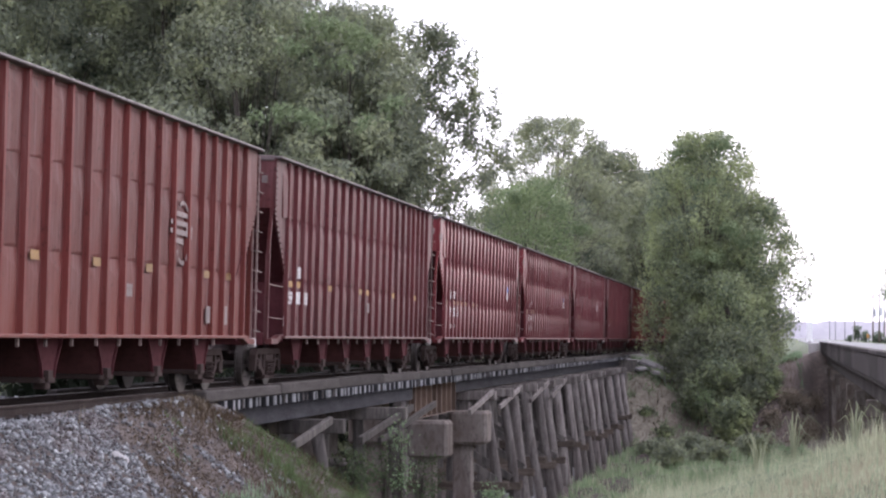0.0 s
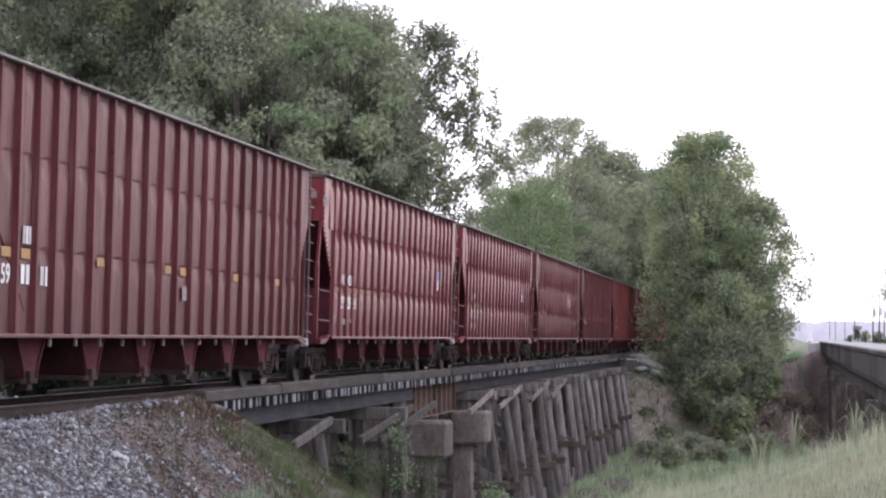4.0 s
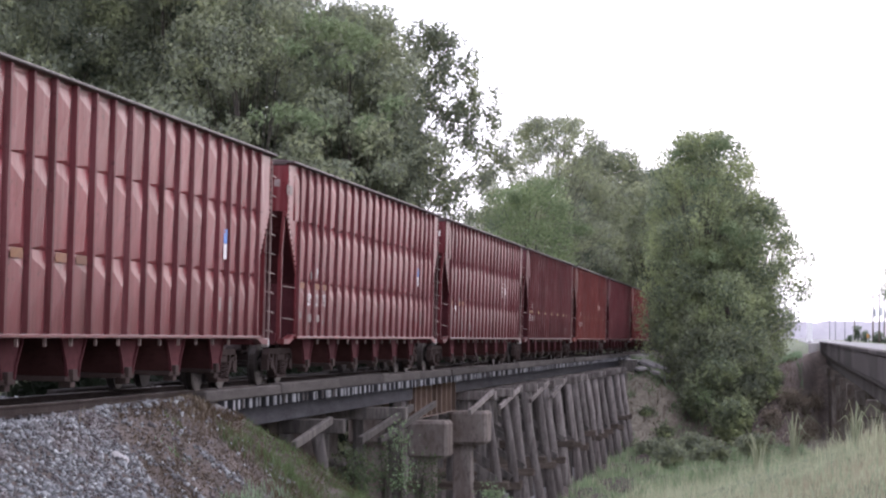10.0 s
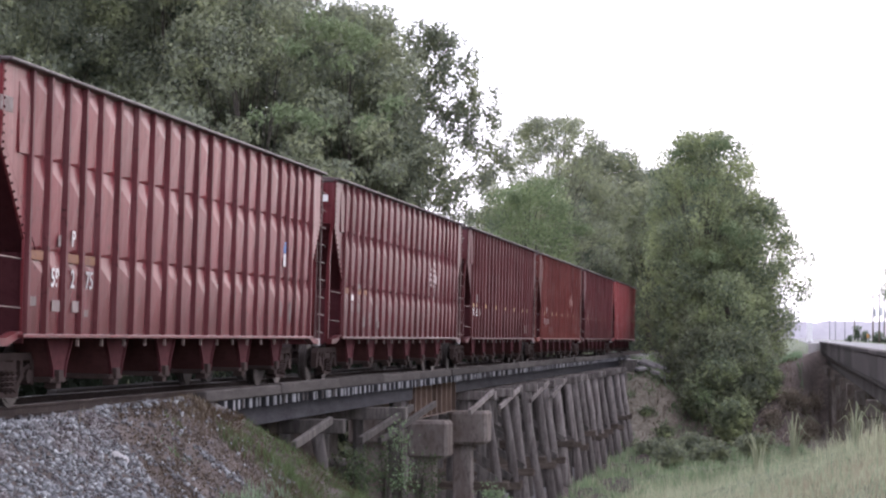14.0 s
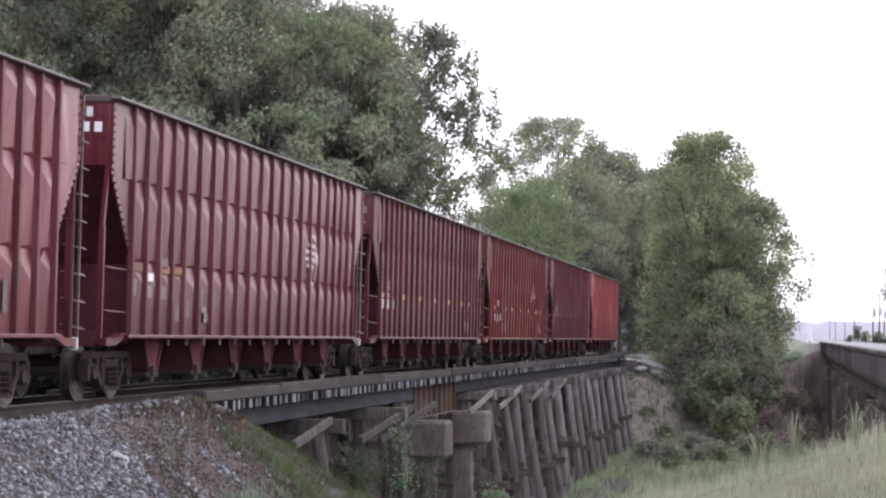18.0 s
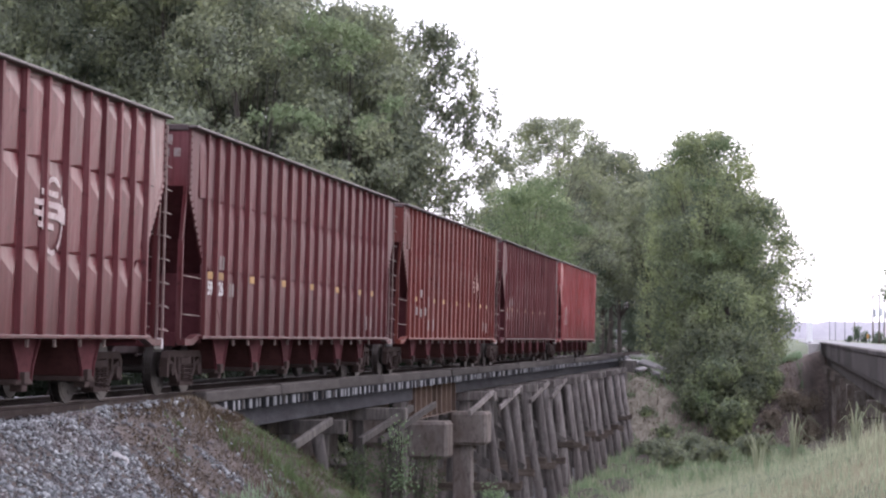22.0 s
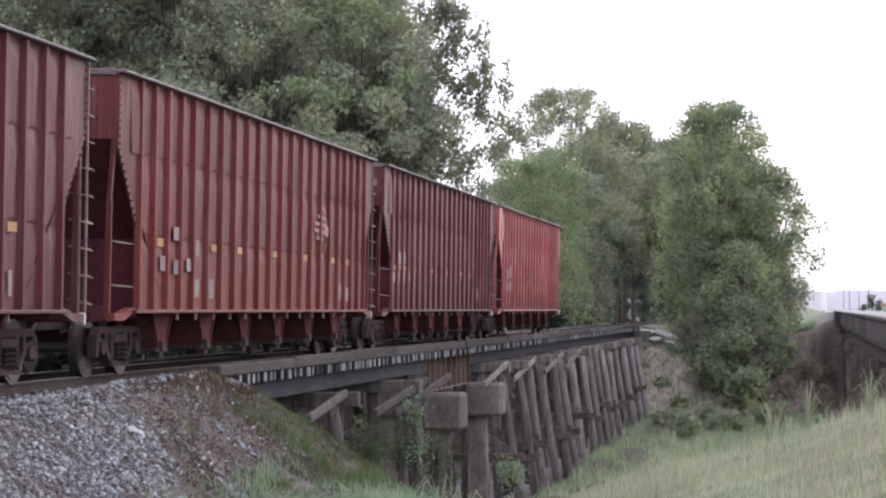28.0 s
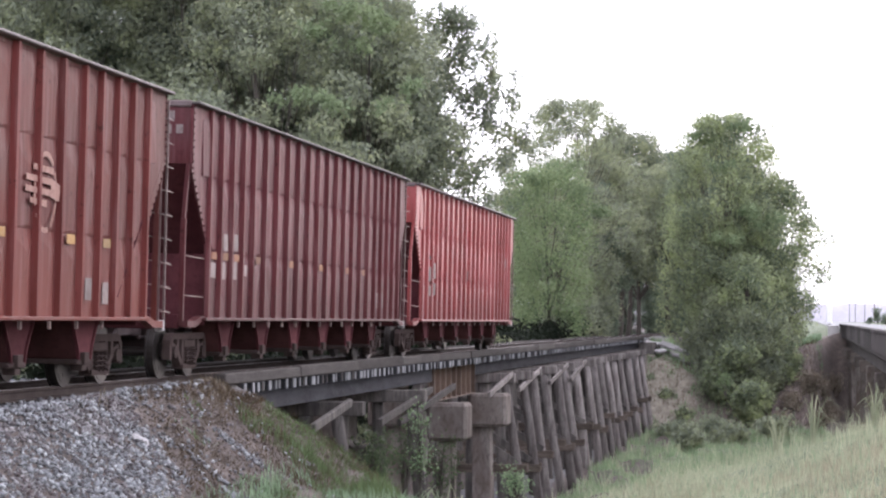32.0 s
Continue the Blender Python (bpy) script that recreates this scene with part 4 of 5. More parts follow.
marks(7, [(3.08, 1.85, 0.14, 0.26), (3.28, 1.85, 0.14, 0.26), (3.88, 1.85, 0.14, 0.26), (4.06, 1.85, 0.07, 0.26), (3.1, 2.38, 0.1, 0.24), (3.22, 2.38, 0.08, 0.24), (3.34, 2.38, 0.08, 0.24)], WHITE_PAINT)
marks(7, [(11.4, 1.76, 0.3, 0.24), (2.0, 1.35, 0.24, 0.2)], DULL_WHITE)
stripe(6, 2, 9)
for txt, i in (("AK", 1), ("MD", 2)):
    writing(6, txt, i, 2.25, 0.34)
for txt, i in (("59", 1), ("25", 2), ("61", 3)):
    writing(6, txt, i, 1.71, 0.38)
marks(6, [(0.8, 4.06, 0.5, 0.2), (2.03, 1.48, 0.3, 0.13), (17.3, 1.62, 0.2, 0.24), (18.1, 1.62, 0.18, 0.3), (18.1, 1.35, 0.18, 0.12), (3.1, 1.4, 0.4, 0.14), (4.0, 1.42, 0.3, 0.1)], DULL_WHITE)
marks(6, [(17.75, 2.86, 0.24, 0.26)], BLUE, "tag", "blue tag")
marks(6, [(17.75, 2.58, 0.22, 0.28)], WHITE_PAINT, "tag", "white tag")
stripe(5, 2, 4.6)
writing(5, "P", 2, 2.31, 0.32)
for txt, i in (("59", 1), ("2", 2), ("75", 3)):
    writing(5, txt, i, 1.72, 0.36)
marks(5, [(3.2, 2.36, 0.12, 0.16), (0.8, 4.06, 0.5, 0.2), (2.0, 1.5, 0.3, 0.13), (3.0, 1.45, 0.35, 0.16), (3.95, 1.45, 0.3, 0.16), (4.4, 1.36, 0.2, 0.1), (17.4, 1.6, 0.2, 0.3), (18.3, 1.55, 0.18, 0.42)], DULL_WHITE)
marks(5, [(17.78, 2.86, 0.24, 0.24)], BLUE, "tag", "blue tag")
marks(5, [(17.78, 2.6, 0.22, 0.26)], WHITE_PAINT, "tag", "white tag")
stripe(4, 2, 4.6)
emblem(4, 15.7, 2.7, EMBLEM_PAINT)
marks(4, [(2.95, 1.98, 0.34, 0.13)], WHITE_PAINT)
marks(4, [(2.9, 1.75, 0.3, 0.2), (3.8, 2.22, 0.34, 0.18), (3.75, 1.75, 0.3, 0.22), (2.0, 1.8, 0.16, 0.26), (5.3, 1.5, 0.2, 0.3), (6.2, 1.66, 0.1, 0.4), (6.45, 1.5, 0.3, 0.1), (6.55, 1.36, 0.26, 0.16), (7.05, 1.7, 0.12, 0.3), (4.6, 1.42, 0.3, 0.26)], DULL_WHITE)
yellow(3, [1.95, 2.75, 5.2, 8.15, 10.9, 13.8, 16.8, 18.45])
writing(3, "59", 0, 1.79, 0.34)
writing(3, "26", 1, 1.79, 0.34)
marks(3, [(3.42, 1.9, 0.13, 0.24), (3.62, 1.9, 0.13, 0.24), (2.65, 2.38, 0.13, 0.24), (2.86, 2.38, 0.13, 0.24), (17.42, 1.4, 0.12, 0.34), (18.06, 1.4, 0.12, 0.34)], DULL_WHITE)
yellow(2, [1.95, 4.8, 7.4, 9.95, 12.86, 15.72, 17.3])
emblem(2, 14.45, 2.72, EMBLEM_WARM)
marks(2, [(16.4, 1.45, 0.3, 0.32), (17.2, 1.4, 0.28, 0.32), (2.8, 2.3, 0.34, 0.22), (4.0, 2.1, 0.2, 0.28), (2.1, 1.8, 0.3, 0.24), (3.0, 1.75, 0.3, 0.24), (3.7, 1.8, 0.26, 0.22), (4.1, 1.42, 0.3, 0.3), (4.95, 1.42, 0.34, 0.34)], DULL_WHITE, label="faded yellowish stencil")
marks(1, [(2.27, 2.38, 0.3, 0.3), (2.98, 2.4, 0.34, 0.3), (1.42, 1.88, 0.34, 0.26), (2.07, 1.88, 0.3, 0.3), (2.78, 1.9, 0.34, 0.32), (3.68, 1.92, 0.26, 0.2), (16.9, 1.5, 0.12, 0.35), (17.6, 1.5, 0.12, 0.35)], DULL_WHITE)
yellow(1, [1.35, 2.1, 2.8, 4.66, 7.47, 10.2, 12.9, 15.5], material=DULL_YELLOW)
marks(0, [(2.0, 2.3, 0.36, 0.4), (2.9, 2.4, 0.3, 0.44), (2.0, 1.85, 0.3, 0.3), (2.9, 1.9, 0.34, 0.34)], DULL_WHITE)
marks(0, [(1.98, 2.75, 0.26, 0.12), (2.4, 2.5, 0.16, 0.6), (9.2, 2.4, 0.2, 0.3), (18.3, 3.0, 0.18, 0.3)], STEEL_DARK, "dent", "dark dent in the sheet")
for k in (1, 3, 4, 5, 6, 7):
    for x, z, w in ((1.16, 4.43, 0.1), (0.9, 4.43, 0.1), (0.9, 4.2, 0.12), (1.1, 4.2, 0.12), (1.3, 4.2, 0.12)):
        part("stencil_mark", Shape().box(x - w / 2, x + w / 2, 0.006, 0.016, z - 0.075, z + 0.075), DULL_WHITE if k != 4 else WHITE_PAINT, cars[k], "white stencil on the end sheet")

# ---- trees ----
def leaf_cloud(rg, lobes, size, per_m2, flat=0.0):
    """Leaf sprays on the shells of rounded lobes (x, y, z, rx, ry, rz): one pointed leaf spray each."""
    pts, outs = [], []
    for (x, y, z, rx, ry, rz) in lobes:
        area = 4 * math.pi * ((rx * ry) ** 1.6 / 3 + (rx * rz) ** 1.6 / 3 + (ry * rz) ** 1.6 / 3) ** (1 / 1.6)
        n = max(8, int(area * per_m2 * 1.55))
        d = rg.normal(size=(n, 3))
        d /= np.linalg.norm(d, axis=1)[:, None]
        rad = 1.0 - np.abs(rg.normal(0, 0.24, n)) + rg.normal(0, 0.08, n)
        lump = 1 + 0.24 * np.sin(d[:, 0] * 5 + x) * np.cos(d[:, 2] * 6 + z) + 0.1 * np.sin(d[:, 1] * 11 + d[:, 2] * 9 + y)
        pts.append(np.array([x, y, z]) + d * np.array([rx, ry, rz]) * (rad * lump)[:, None])
        outs.append(d)
    p, o = np.concatenate(pts), np.concatenate(outs)
    n = len(p)
    p = p + rg.normal(0, 0.16, (n, 3))
    nrm = o * 0.9 + rg.normal(0, 0.55, (n, 3)) + np.array([0, 0, 0.3])
    nrm /= np.linalg.norm(nrm, axis=1)[:, None]
    t = np.cross(nrm, rg.normal(size=(n, 3)))
    t /= np.linalg.norm(t, axis=1)[:, None]
    b = np.cross(nrm, t)
    s = 0.95 * size * rg.uniform(0.5, 1.35, n)[:, None]
    droop = np.array([0, 0, -0.25]) * s
    v = np.stack([p - t * s * 0.5, p + t * s * 0.25 - b * s * 0.4 + droop * 0.5, p + t * s * 0.5 + b * s * 0.35 + droop], 1)
    f = np.arange(n * 3).reshape(n, 3)
    return v.reshape(-1, 3), f


def tree(x, y, top, spread, material, label, seed, low=0.1, lobes=46, size=0.19, density=20, trunk=0.28, group="trees along the railway", lean=0.0, gap=1.0, wide=0.42, profile=None, lump=(0.2, 0.34)):
    """A tapered trunk with limbs that end in overlapping lobes of leaf sprays; wide: the height of its greatest spread; profile: (height, radius) pairs instead."""
    rg = np.random.default_rng(seed)
    base = float(ground_z(x, y))
    h = top - base
    t = thing("tree", label, "tree", group, at=pose(x, y, base))
    s = Shape()
    bend = rg.normal(0, 0.02 * h, 2)
    spine = [(lean * k * h / 6 + bend[0] * math.sin(k * 0.9), bend[1] * math.sin(k * 0.7), -0.4 + (h * 0.86 + 0.4) * k / 6) for k in range(7)]
    s.tube(spine, trunk, 9, trunk * 0.15)
    ls = []
    for k in range(lobes):
        w = (k + 0.5) / lobes
        q = (w - wide) / (1.04 - wide) if w > wide else (wide - w) / (wide + 0.35)
        ring = spread * math.sqrt(max(0.0, 1 - q * q))
        if profile:
            ring = float(np.interp(low + (1 - low) * w, [q[0] for q in profile], [q[1] for q in profile]))
        r = spread * rg.uniform(*lump) * gap
        r = min(r, max(0.35, ring))
        ang = k * 2.39996 + rg.normal(0, 0.35)
        rr = max(0.0, ring - r * 0.75) * (0.3 + 0.7 * rg.random() ** (0.35 if profile else 0.5))
        zc = min(h * (low + (1 - low) * w), h - r * 0.8)
        c = (lean * h * w + math.cos(ang) * rr, math.sin(ang) * rr, zc)
        ls.append((*c, r, r, r * rg.uniform(0.7, 0.95)))
        k0 = max(1, min(5, int(zc / h * 0.75 * 6)))
        p0 = Vector(spine[k0])
        mid = p0.lerp(Vector(c), 0.55) + Vector((0, 0, -0.04 * h * rg.random()))
        s.tube([p0, mid, c], trunk * 0.17 * (1 - 0.6 * w), 5, 0.015)
    part("trunk", s, BARK, t, "grey-brown trunk with limbs", smooth=True)
    v, f = leaf_cloud(rg, ls, size, density)
    part("crown", cloud_mesh("crown", v, f, material), material, t, "leafy crown with gaps")
    return t


SHOOT_LEAF = leaf_mat("fresh_yellow_green_leaves", (0.119, 0.153, 0.085), (0.178, 0.225, 0.123), (0.264, 0.315, 0.170))


def add_shoot(t, spots, seed, size=0.2):
    """Sprays of fresh pale leaves on the outside of a tree's crown; spots are (x, y, z, radius) in the world."""
    rg = np.random.default_rng(seed)
    o = t.matrix_basis.translation
    ls = []
    for x, y, z, r in spots:
        for k in range(5):
            q = rg.normal(0, 0.55 * r, 3)
            ls.append((x - o.x + q[0] * 1.3, y - o.y + q[1] * 0.5, z - o.z + q[2] * 0.5, r * 0.55, r * 0.5, r * 0.34))
    v, f = leaf_cloud(rg, ls, size, 26)
    part("spray", cloud_mesh("spray", v, f, SHOOT_LEAF), None, t, "fresh yellow-green sprays of leaves")


def bush(x, y, w, h, material, label, seed, size=0.2, density=40, z=None, group="bushes in the ravine"):
    rg = np.random.default_rng(seed)
    base = float(ground_z(x, y)) if z is None else z
    ls = []
    s = Shape()
    for k in range(10):
        a, r = rg.uniform(0, 6.28), w * rg.uniform(0.0, 0.55)
        q = rg.uniform(0.25, 0.45) * w
        zc = h * rg.uniform(0.15, 0.75)
        c = (math.cos(a) * r, math.sin(a) * r, zc)
        ls.append((*c, q, q, min(q, h * 0.35)))
        s.tube([(0, 0, -0.3), (c[0] * 0.4, c[1] * 0.4, zc * 0.5), c], 0.04, 5, 0.012)
    t = thing("bush", label, "bush", group, at=pose(x, y, base))
    part("stem", s, BARK, t, "thin woody stems")
    v, f = leaf_cloud(rg, ls, size, density)
    part("foliage", cloud_mesh("foliage", v, f, material), material, t)
    return t


DK = "tall dark green broadleaf tree behind the track"
tree(-27.5, 111, 25, 6.5, LEAF_DARK, DK, 11, lobes=66, density=33, size=0.225, wide=0.5, lump=(0.16, 0.3))
tree(-20.5, 116, 25, 6.6, LEAF_DARK, DK, 12, lobes=66, density=33, size=0.225, wide=0.5, lump=(0.16, 0.3))
# Wood's brighter right edge is put into lighter leaf colour on these two.
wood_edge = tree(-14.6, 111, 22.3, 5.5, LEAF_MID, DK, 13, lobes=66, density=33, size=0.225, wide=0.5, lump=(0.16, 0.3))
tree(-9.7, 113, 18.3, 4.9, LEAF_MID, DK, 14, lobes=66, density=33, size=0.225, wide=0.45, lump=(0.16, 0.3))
tree(-8.4, 115, 15.2, 3.2, LEAF_DARK, DK, 15, lobes=54, density=33, size=0.225, lump=(0.18, 0.32))
add_shoot(wood_edge, [(-9.9, 106.2, 16.4, 0.9), (-8.6, 106.2, 15.7, 0.9), (-8.1, 106.2, 15.2, 0.7), (-9.5, 100.5, 11.0, 0.8), (-11.4, 106.2, 15.0, 0.7), (-6.6, 100.5, 10.9, 0.5), (-5.5, 100.5, 11.7, 0.6), (-11.2, 100.5, 11.3, 0.8), (-9.2, 106.2, 14.3, 0.6)], 73, 0.22)


def drooping_tree(x, y, seed):
    """An open-sided tree: long limbs arch out to one side and carry small hanging clumps."""
    rg = np.random.default_rng(seed)
    base = float(ground_z(x, y))
    t = thing("tree", "open-crowned tree with sparse drooping branches", "tree", "trees along the railway", at=pose(x, y, base))
    s = Shape()
    top = 18.2 - base
    s.tube([(0, 0, -0.4), (0.2, 0, top * 0.4), (0.1, 0, top * 0.7), (0.5, 0, top * 0.96)], 0.24, 8, 0.04)
    ls = []
    for k in range(20):
        w = (k + 0.5) / 20
        tip = Vector((1.0 + 5.7 * w ** 0.7, rg.uniform(-1.6, 1.6), top - 7.6 * w ** 1.9))
        root = Vector((0.3, 0, top * (0.9 - 0.42 * w)))
        bow = root.lerp(tip, 0.6) + Vector((rg.uniform(-0.4, 0.4), rg.uniform(-0.5, 0.5), 0.9 * w + rg.uniform(-0.5, 0.6)))
        s.tube([root, bow, tip], 0.045, 5, 0.01)
        for j in range(19):
            q = rg.uniform(0.05, 1.0) ** 0.75
            c = root.lerp(bow, q / 0.6) if q < 0.6 else bow.lerp(tip, (q - 0.6) / 0.4)
            r = rg.uniform(0.12, 0.3)
            drop = rg.uniform(0.0, 1.1)
            ls.append((c.x + rg.normal(0, 0.2), c.y + rg.normal(0, 0.4), c.z - drop, r, r, r * rg.uniform(0.8, 1.6)))
            s.tube([c, (c.x, c.y, c.z - drop)], 0.012, 4, 0.008)
    part("trunk", s, BARK, t, "grey-brown trunk with arching limbs", smooth=True)
    v, f = leaf_cloud(rg, ls, 0.21, 34)
    part("crown", cloud_mesh("crown", v, f, LEAF_DARK), LEAF_DARK, t, "sparse hanging leaf clumps")


drooping_tree(-8.9, 119, 16)
tree(-7.6, 113, 11.8, 2.9, LEAF_DARK, DK, 111, low=0.06, lobes=50, density=30, size=0.22, trunk=0.18)
tree(-5.1, 114.5, 9.4, 2.2, LEAF_DARK, "lower dark green tree at the edge of the wood", 112, low=0.05, lobes=40, density=32, size=0.2, trunk=0.14)
# Backing trees fill the gaps in the shade-darkened leaf colour.
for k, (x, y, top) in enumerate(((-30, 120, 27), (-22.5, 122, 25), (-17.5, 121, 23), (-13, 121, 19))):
    tree(x, y, top, 5.4, LEAF_SHADED, "tall dark tree deeper in the wood", 113 + k, lobes=54, density=13, size=0.42, wide=0.5)
tree(-24, 101, 14, 5.5, LEAF_DARK, DK, 17, low=0.02, lobes=44, density=20, size=0.25)
tree(-16.5, 102, 12, 5.0, LEAF_DARK, DK, 18, low=0.02, lobes=44, density=20, size=0.25)
tree(-9.6, 104, 9.5, 3.8, LEAF_DARK, DK, 19, low=0.02, lobes=36, density=20, size=0.24)
tree(-33, 128, 27, 7.0, LEAF_DARK, DK, 10, lobes=50, density=13, size=0.38)
tree(-39, 140, 29, 7.5, LEAF_DARK, DK, 6, lobes=40, density=10, size=0.42)
tree(-24, 135, 25, 7.0, LEAF_DARK, DK, 9, lobes=50, density=12, size=0.40)
tree(-14, 132, 20, 5.4, LEAF_DARK, DK, 8, lobes=50, density=12, size=0.40)
young = tree(-4.9, 150, 11.6, 3.9, LEAF_LIGHT, "light green young tree beside the track", 21, low=0.2, lobes=46, density=20, wide=0.5, trunk=0.16)
tree(-8.6, 156, 8.2, 3.0, LEAF_LIGHT, "light green young tree beside the track", 26, low=0.15, lobes=36, density=18, wide=0.5, trunk=0.15)
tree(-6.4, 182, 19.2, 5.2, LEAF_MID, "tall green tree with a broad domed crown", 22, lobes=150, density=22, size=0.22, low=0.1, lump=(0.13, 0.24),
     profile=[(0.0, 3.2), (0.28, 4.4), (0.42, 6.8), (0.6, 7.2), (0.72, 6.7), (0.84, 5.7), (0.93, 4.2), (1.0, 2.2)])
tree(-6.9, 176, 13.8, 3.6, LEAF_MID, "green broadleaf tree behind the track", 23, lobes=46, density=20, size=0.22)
tree(0.6, 196, 14.6, 3.0, LEAF_MID, "green tree leaning over the track", 124, low=0.55, lobes=40, density=18, size=0.25)
tree(-3.7, 203, 18.0, 5.2, LEAF_DARK, "tall green tree with a broad domed crown", 24, lobes=54, density=18, size=0.3, wide=0.6, low=0.36)
tree(4.9, 184, 15.3, 3.4, LEAF_SHADED, "green tree reaching over the track", 25, low=0.38, lobes=44, density=16, size=0.24)
broad = tree(6.7, 154, 15.2, 5.0, LEAF_WARM, "broad olive-green tree with a sunlit top", 31, low=0.05, lobes=170, density=19, size=0.2, lean=0.012, lump=(0.13, 0.24),
     profile=[(0.0, 3.0), (0.15, 4.4), (0.35, 5.0), (0.45, 5.4), (0.62, 4.9), (0.78, 4.3), (0.88, 3.6), (1.0, 2.2)])
tree(9.9, 156, 10.8, 4.2, LEAF_WARM, "broad olive-green tree beside the road bank", 32, low=0.08, lobes=90, density=20, size=0.2, lump=(0.15, 0.28),
     profile=[(0.0, 2.4), (0.25, 3.3), (0.5, 4.9), (0.75, 3.8), (1.0, 1.6)])
tree(9.3, 154, 6.4, 2.3, LEAF_WARM, "low olive-green tree overhanging the bank", 36, low=0.3, lobes=46, density=24, size=0.2)
add_shoot(broad, [(8.6, 149.6, 8.2, 1.0), (9.7, 150.0, 7.5, 0.9), (6.9, 149.2, 6.4, 0.8), (8.5, 149.0, 3.8, 1.1), (10.2, 151.2, 6.3, 0.6), (7.6, 152.0, 13.9, 1.0), (5.6, 152.2, 13.3, 0.8), (6.8, 150.0, 11.2, 0.7)], 71)
add_shoot(young, [(-3.2, 147.6, 11.3, 0.9), (-6.0, 147.8, 10.3, 0.9), (-1.2, 148.4, 8.3, 0.8), (-2.1, 147.4, 9.6, 0.8), (-7.4, 148.0, 9.0, 0.7)], 72)
tree(7.0, 152.5, 8.0, 2.9, LEAF_WARM, "bushy green tree on the ravine bank", 33, low=0.16, lobes=44, density=20)
tree(8.4, 149, 5.4, 2.9, LEAF_WARM, "bushy green tree on the ravine bank", 34, low=0.02, lobes=44, density=20)
tree(6.0, 172, 12.0, 3.0, LEAF_SHADED, "dark green tree close to the track", 35, low=0.05, lobes=40, density=14, size=0.26)
tree(6.1, 153.0, 7.0, 2.3, LEAF_WARM, "olive-green tree leaning over the abutment", 37, low=0.25, lobes=40, density=20)
tree(-6.3, 196, 13.5, 4.0, LEAF_SHADED, DK, 38, low=0.02, lobes=50, density=14, size=0.3)
# Crowns added over the track to shade it, in shade-darkened leaves.
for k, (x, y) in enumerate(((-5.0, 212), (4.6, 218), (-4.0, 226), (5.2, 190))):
    tree(x, y, 16.0, 4.8, LEAF_SHADED, "dark tree arching over the track", 134 + k, low=0.44, lobes=50, density=14, size=0.32, wide=0.4)
tree(5.4, 205, 11.0, 3.4, LEAF_SHADED, "dark green tree close to the track", 39, low=0.02, lobes=44, density=14, size=0.3)
tree(-1.2, 237, 18.8, 5.2, LEAF_SHADED, "green tree of the wood beyond the bend", 40, low=0.02, lobes=56, density=18, size=0.34, group="far wood")
tree(-26, 123, 27, 6.5, LEAF_DARK, DK, 7, lobes=50, density=18, size=0.26)
# Bush row also blocks low light under the cars; its colour holds shade.
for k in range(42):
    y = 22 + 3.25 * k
    bush(-4.9 - 0.7 * math.sin(k * 2.1), y, 2.3, 3.4 + 0.6 * math.sin(k * 1.7), SHADE_LEAF, "bush beside the track in shade-dark leaves", 300 + k, 0.3, 9, z=max(-2.2, float(ground_z(-4.9, y))) if not 42 < y < 150 else -2.4, group="bushes behind the track")
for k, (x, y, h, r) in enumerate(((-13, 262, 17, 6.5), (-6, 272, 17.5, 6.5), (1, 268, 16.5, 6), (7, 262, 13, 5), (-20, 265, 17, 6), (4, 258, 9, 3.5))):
    tree(x, y, h, r, LEAF_SHADED, "dark tree of the wood beyond the bend", 41 + k, low=0.02, lobes=50, density=8, size=0.5, group="far wood")
tree(29.0, 300, 12.4, 4.0, LEAF_DARK, "dark tree standing beyond the road", 51, low=0.3, lobes=34, density=10, size=0.35, group="trees beyond the road")
for k, (x, y, top, r) in enumerate(((6.6, 148.5, 2.6, 2.1), (8.6, 147.5, 1.8, 2.2), (5.9, 150.5, 3.2, 1.8), (10.2, 150.0, 1.5, 1.7))):
    tree(x, y, top, r, LEAF_DARK, "dark bushy sapling on the ravine bank", 126 + k, low=0.0, lobes=44, density=26, size=0.19, trunk=0.08, wide=0.3)
for k, (x, y, w, h) in enumerate(((7.2, 146, 2.2, 4.2), (5.9, 149.5, 1.7, 3.4), (8.6, 144.5, 2.0, 2.8), (6.4, 146.5, 1.2, 2.2), (9.9, 148, 1.9, 3.0), (10.9, 149, 1.6, 2.2), (9.0, 145, 1.8, 2.2), (9.5, 140, 1.6, 1.3), (7.0, 136, 1.8, 1.1), (5.0, 128, 1.6, 1.1), (6.2, 118, 1.5, 1.0), (8.0, 124, 1.7, 1.0), (10.4, 130, 1.6, 1.1), (4.4, 140, 1.2, 0.9))):
    bush(x, y, w, h, LEAF_DARK if y < 141 or k % 3 == 1 else LEAF_WARM, "green bush on the ravine bank", 60 + k, 0.24, 34)
# Vine leaves darkened in colour for the shade beside the deck.
SHADE_VINE = leaf_mat("shaded_vine_leaves", (0.035, 0.047, 0.026), (0.062, 0.084, 0.044), (0.12, 0.15, 0.075))
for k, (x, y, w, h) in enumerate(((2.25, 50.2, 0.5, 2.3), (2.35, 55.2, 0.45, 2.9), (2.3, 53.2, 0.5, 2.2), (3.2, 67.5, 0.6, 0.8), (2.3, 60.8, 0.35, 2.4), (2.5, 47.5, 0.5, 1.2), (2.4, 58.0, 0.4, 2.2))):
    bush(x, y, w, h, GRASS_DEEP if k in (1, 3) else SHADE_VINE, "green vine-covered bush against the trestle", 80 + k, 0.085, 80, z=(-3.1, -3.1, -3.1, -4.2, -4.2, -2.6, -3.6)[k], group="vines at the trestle")
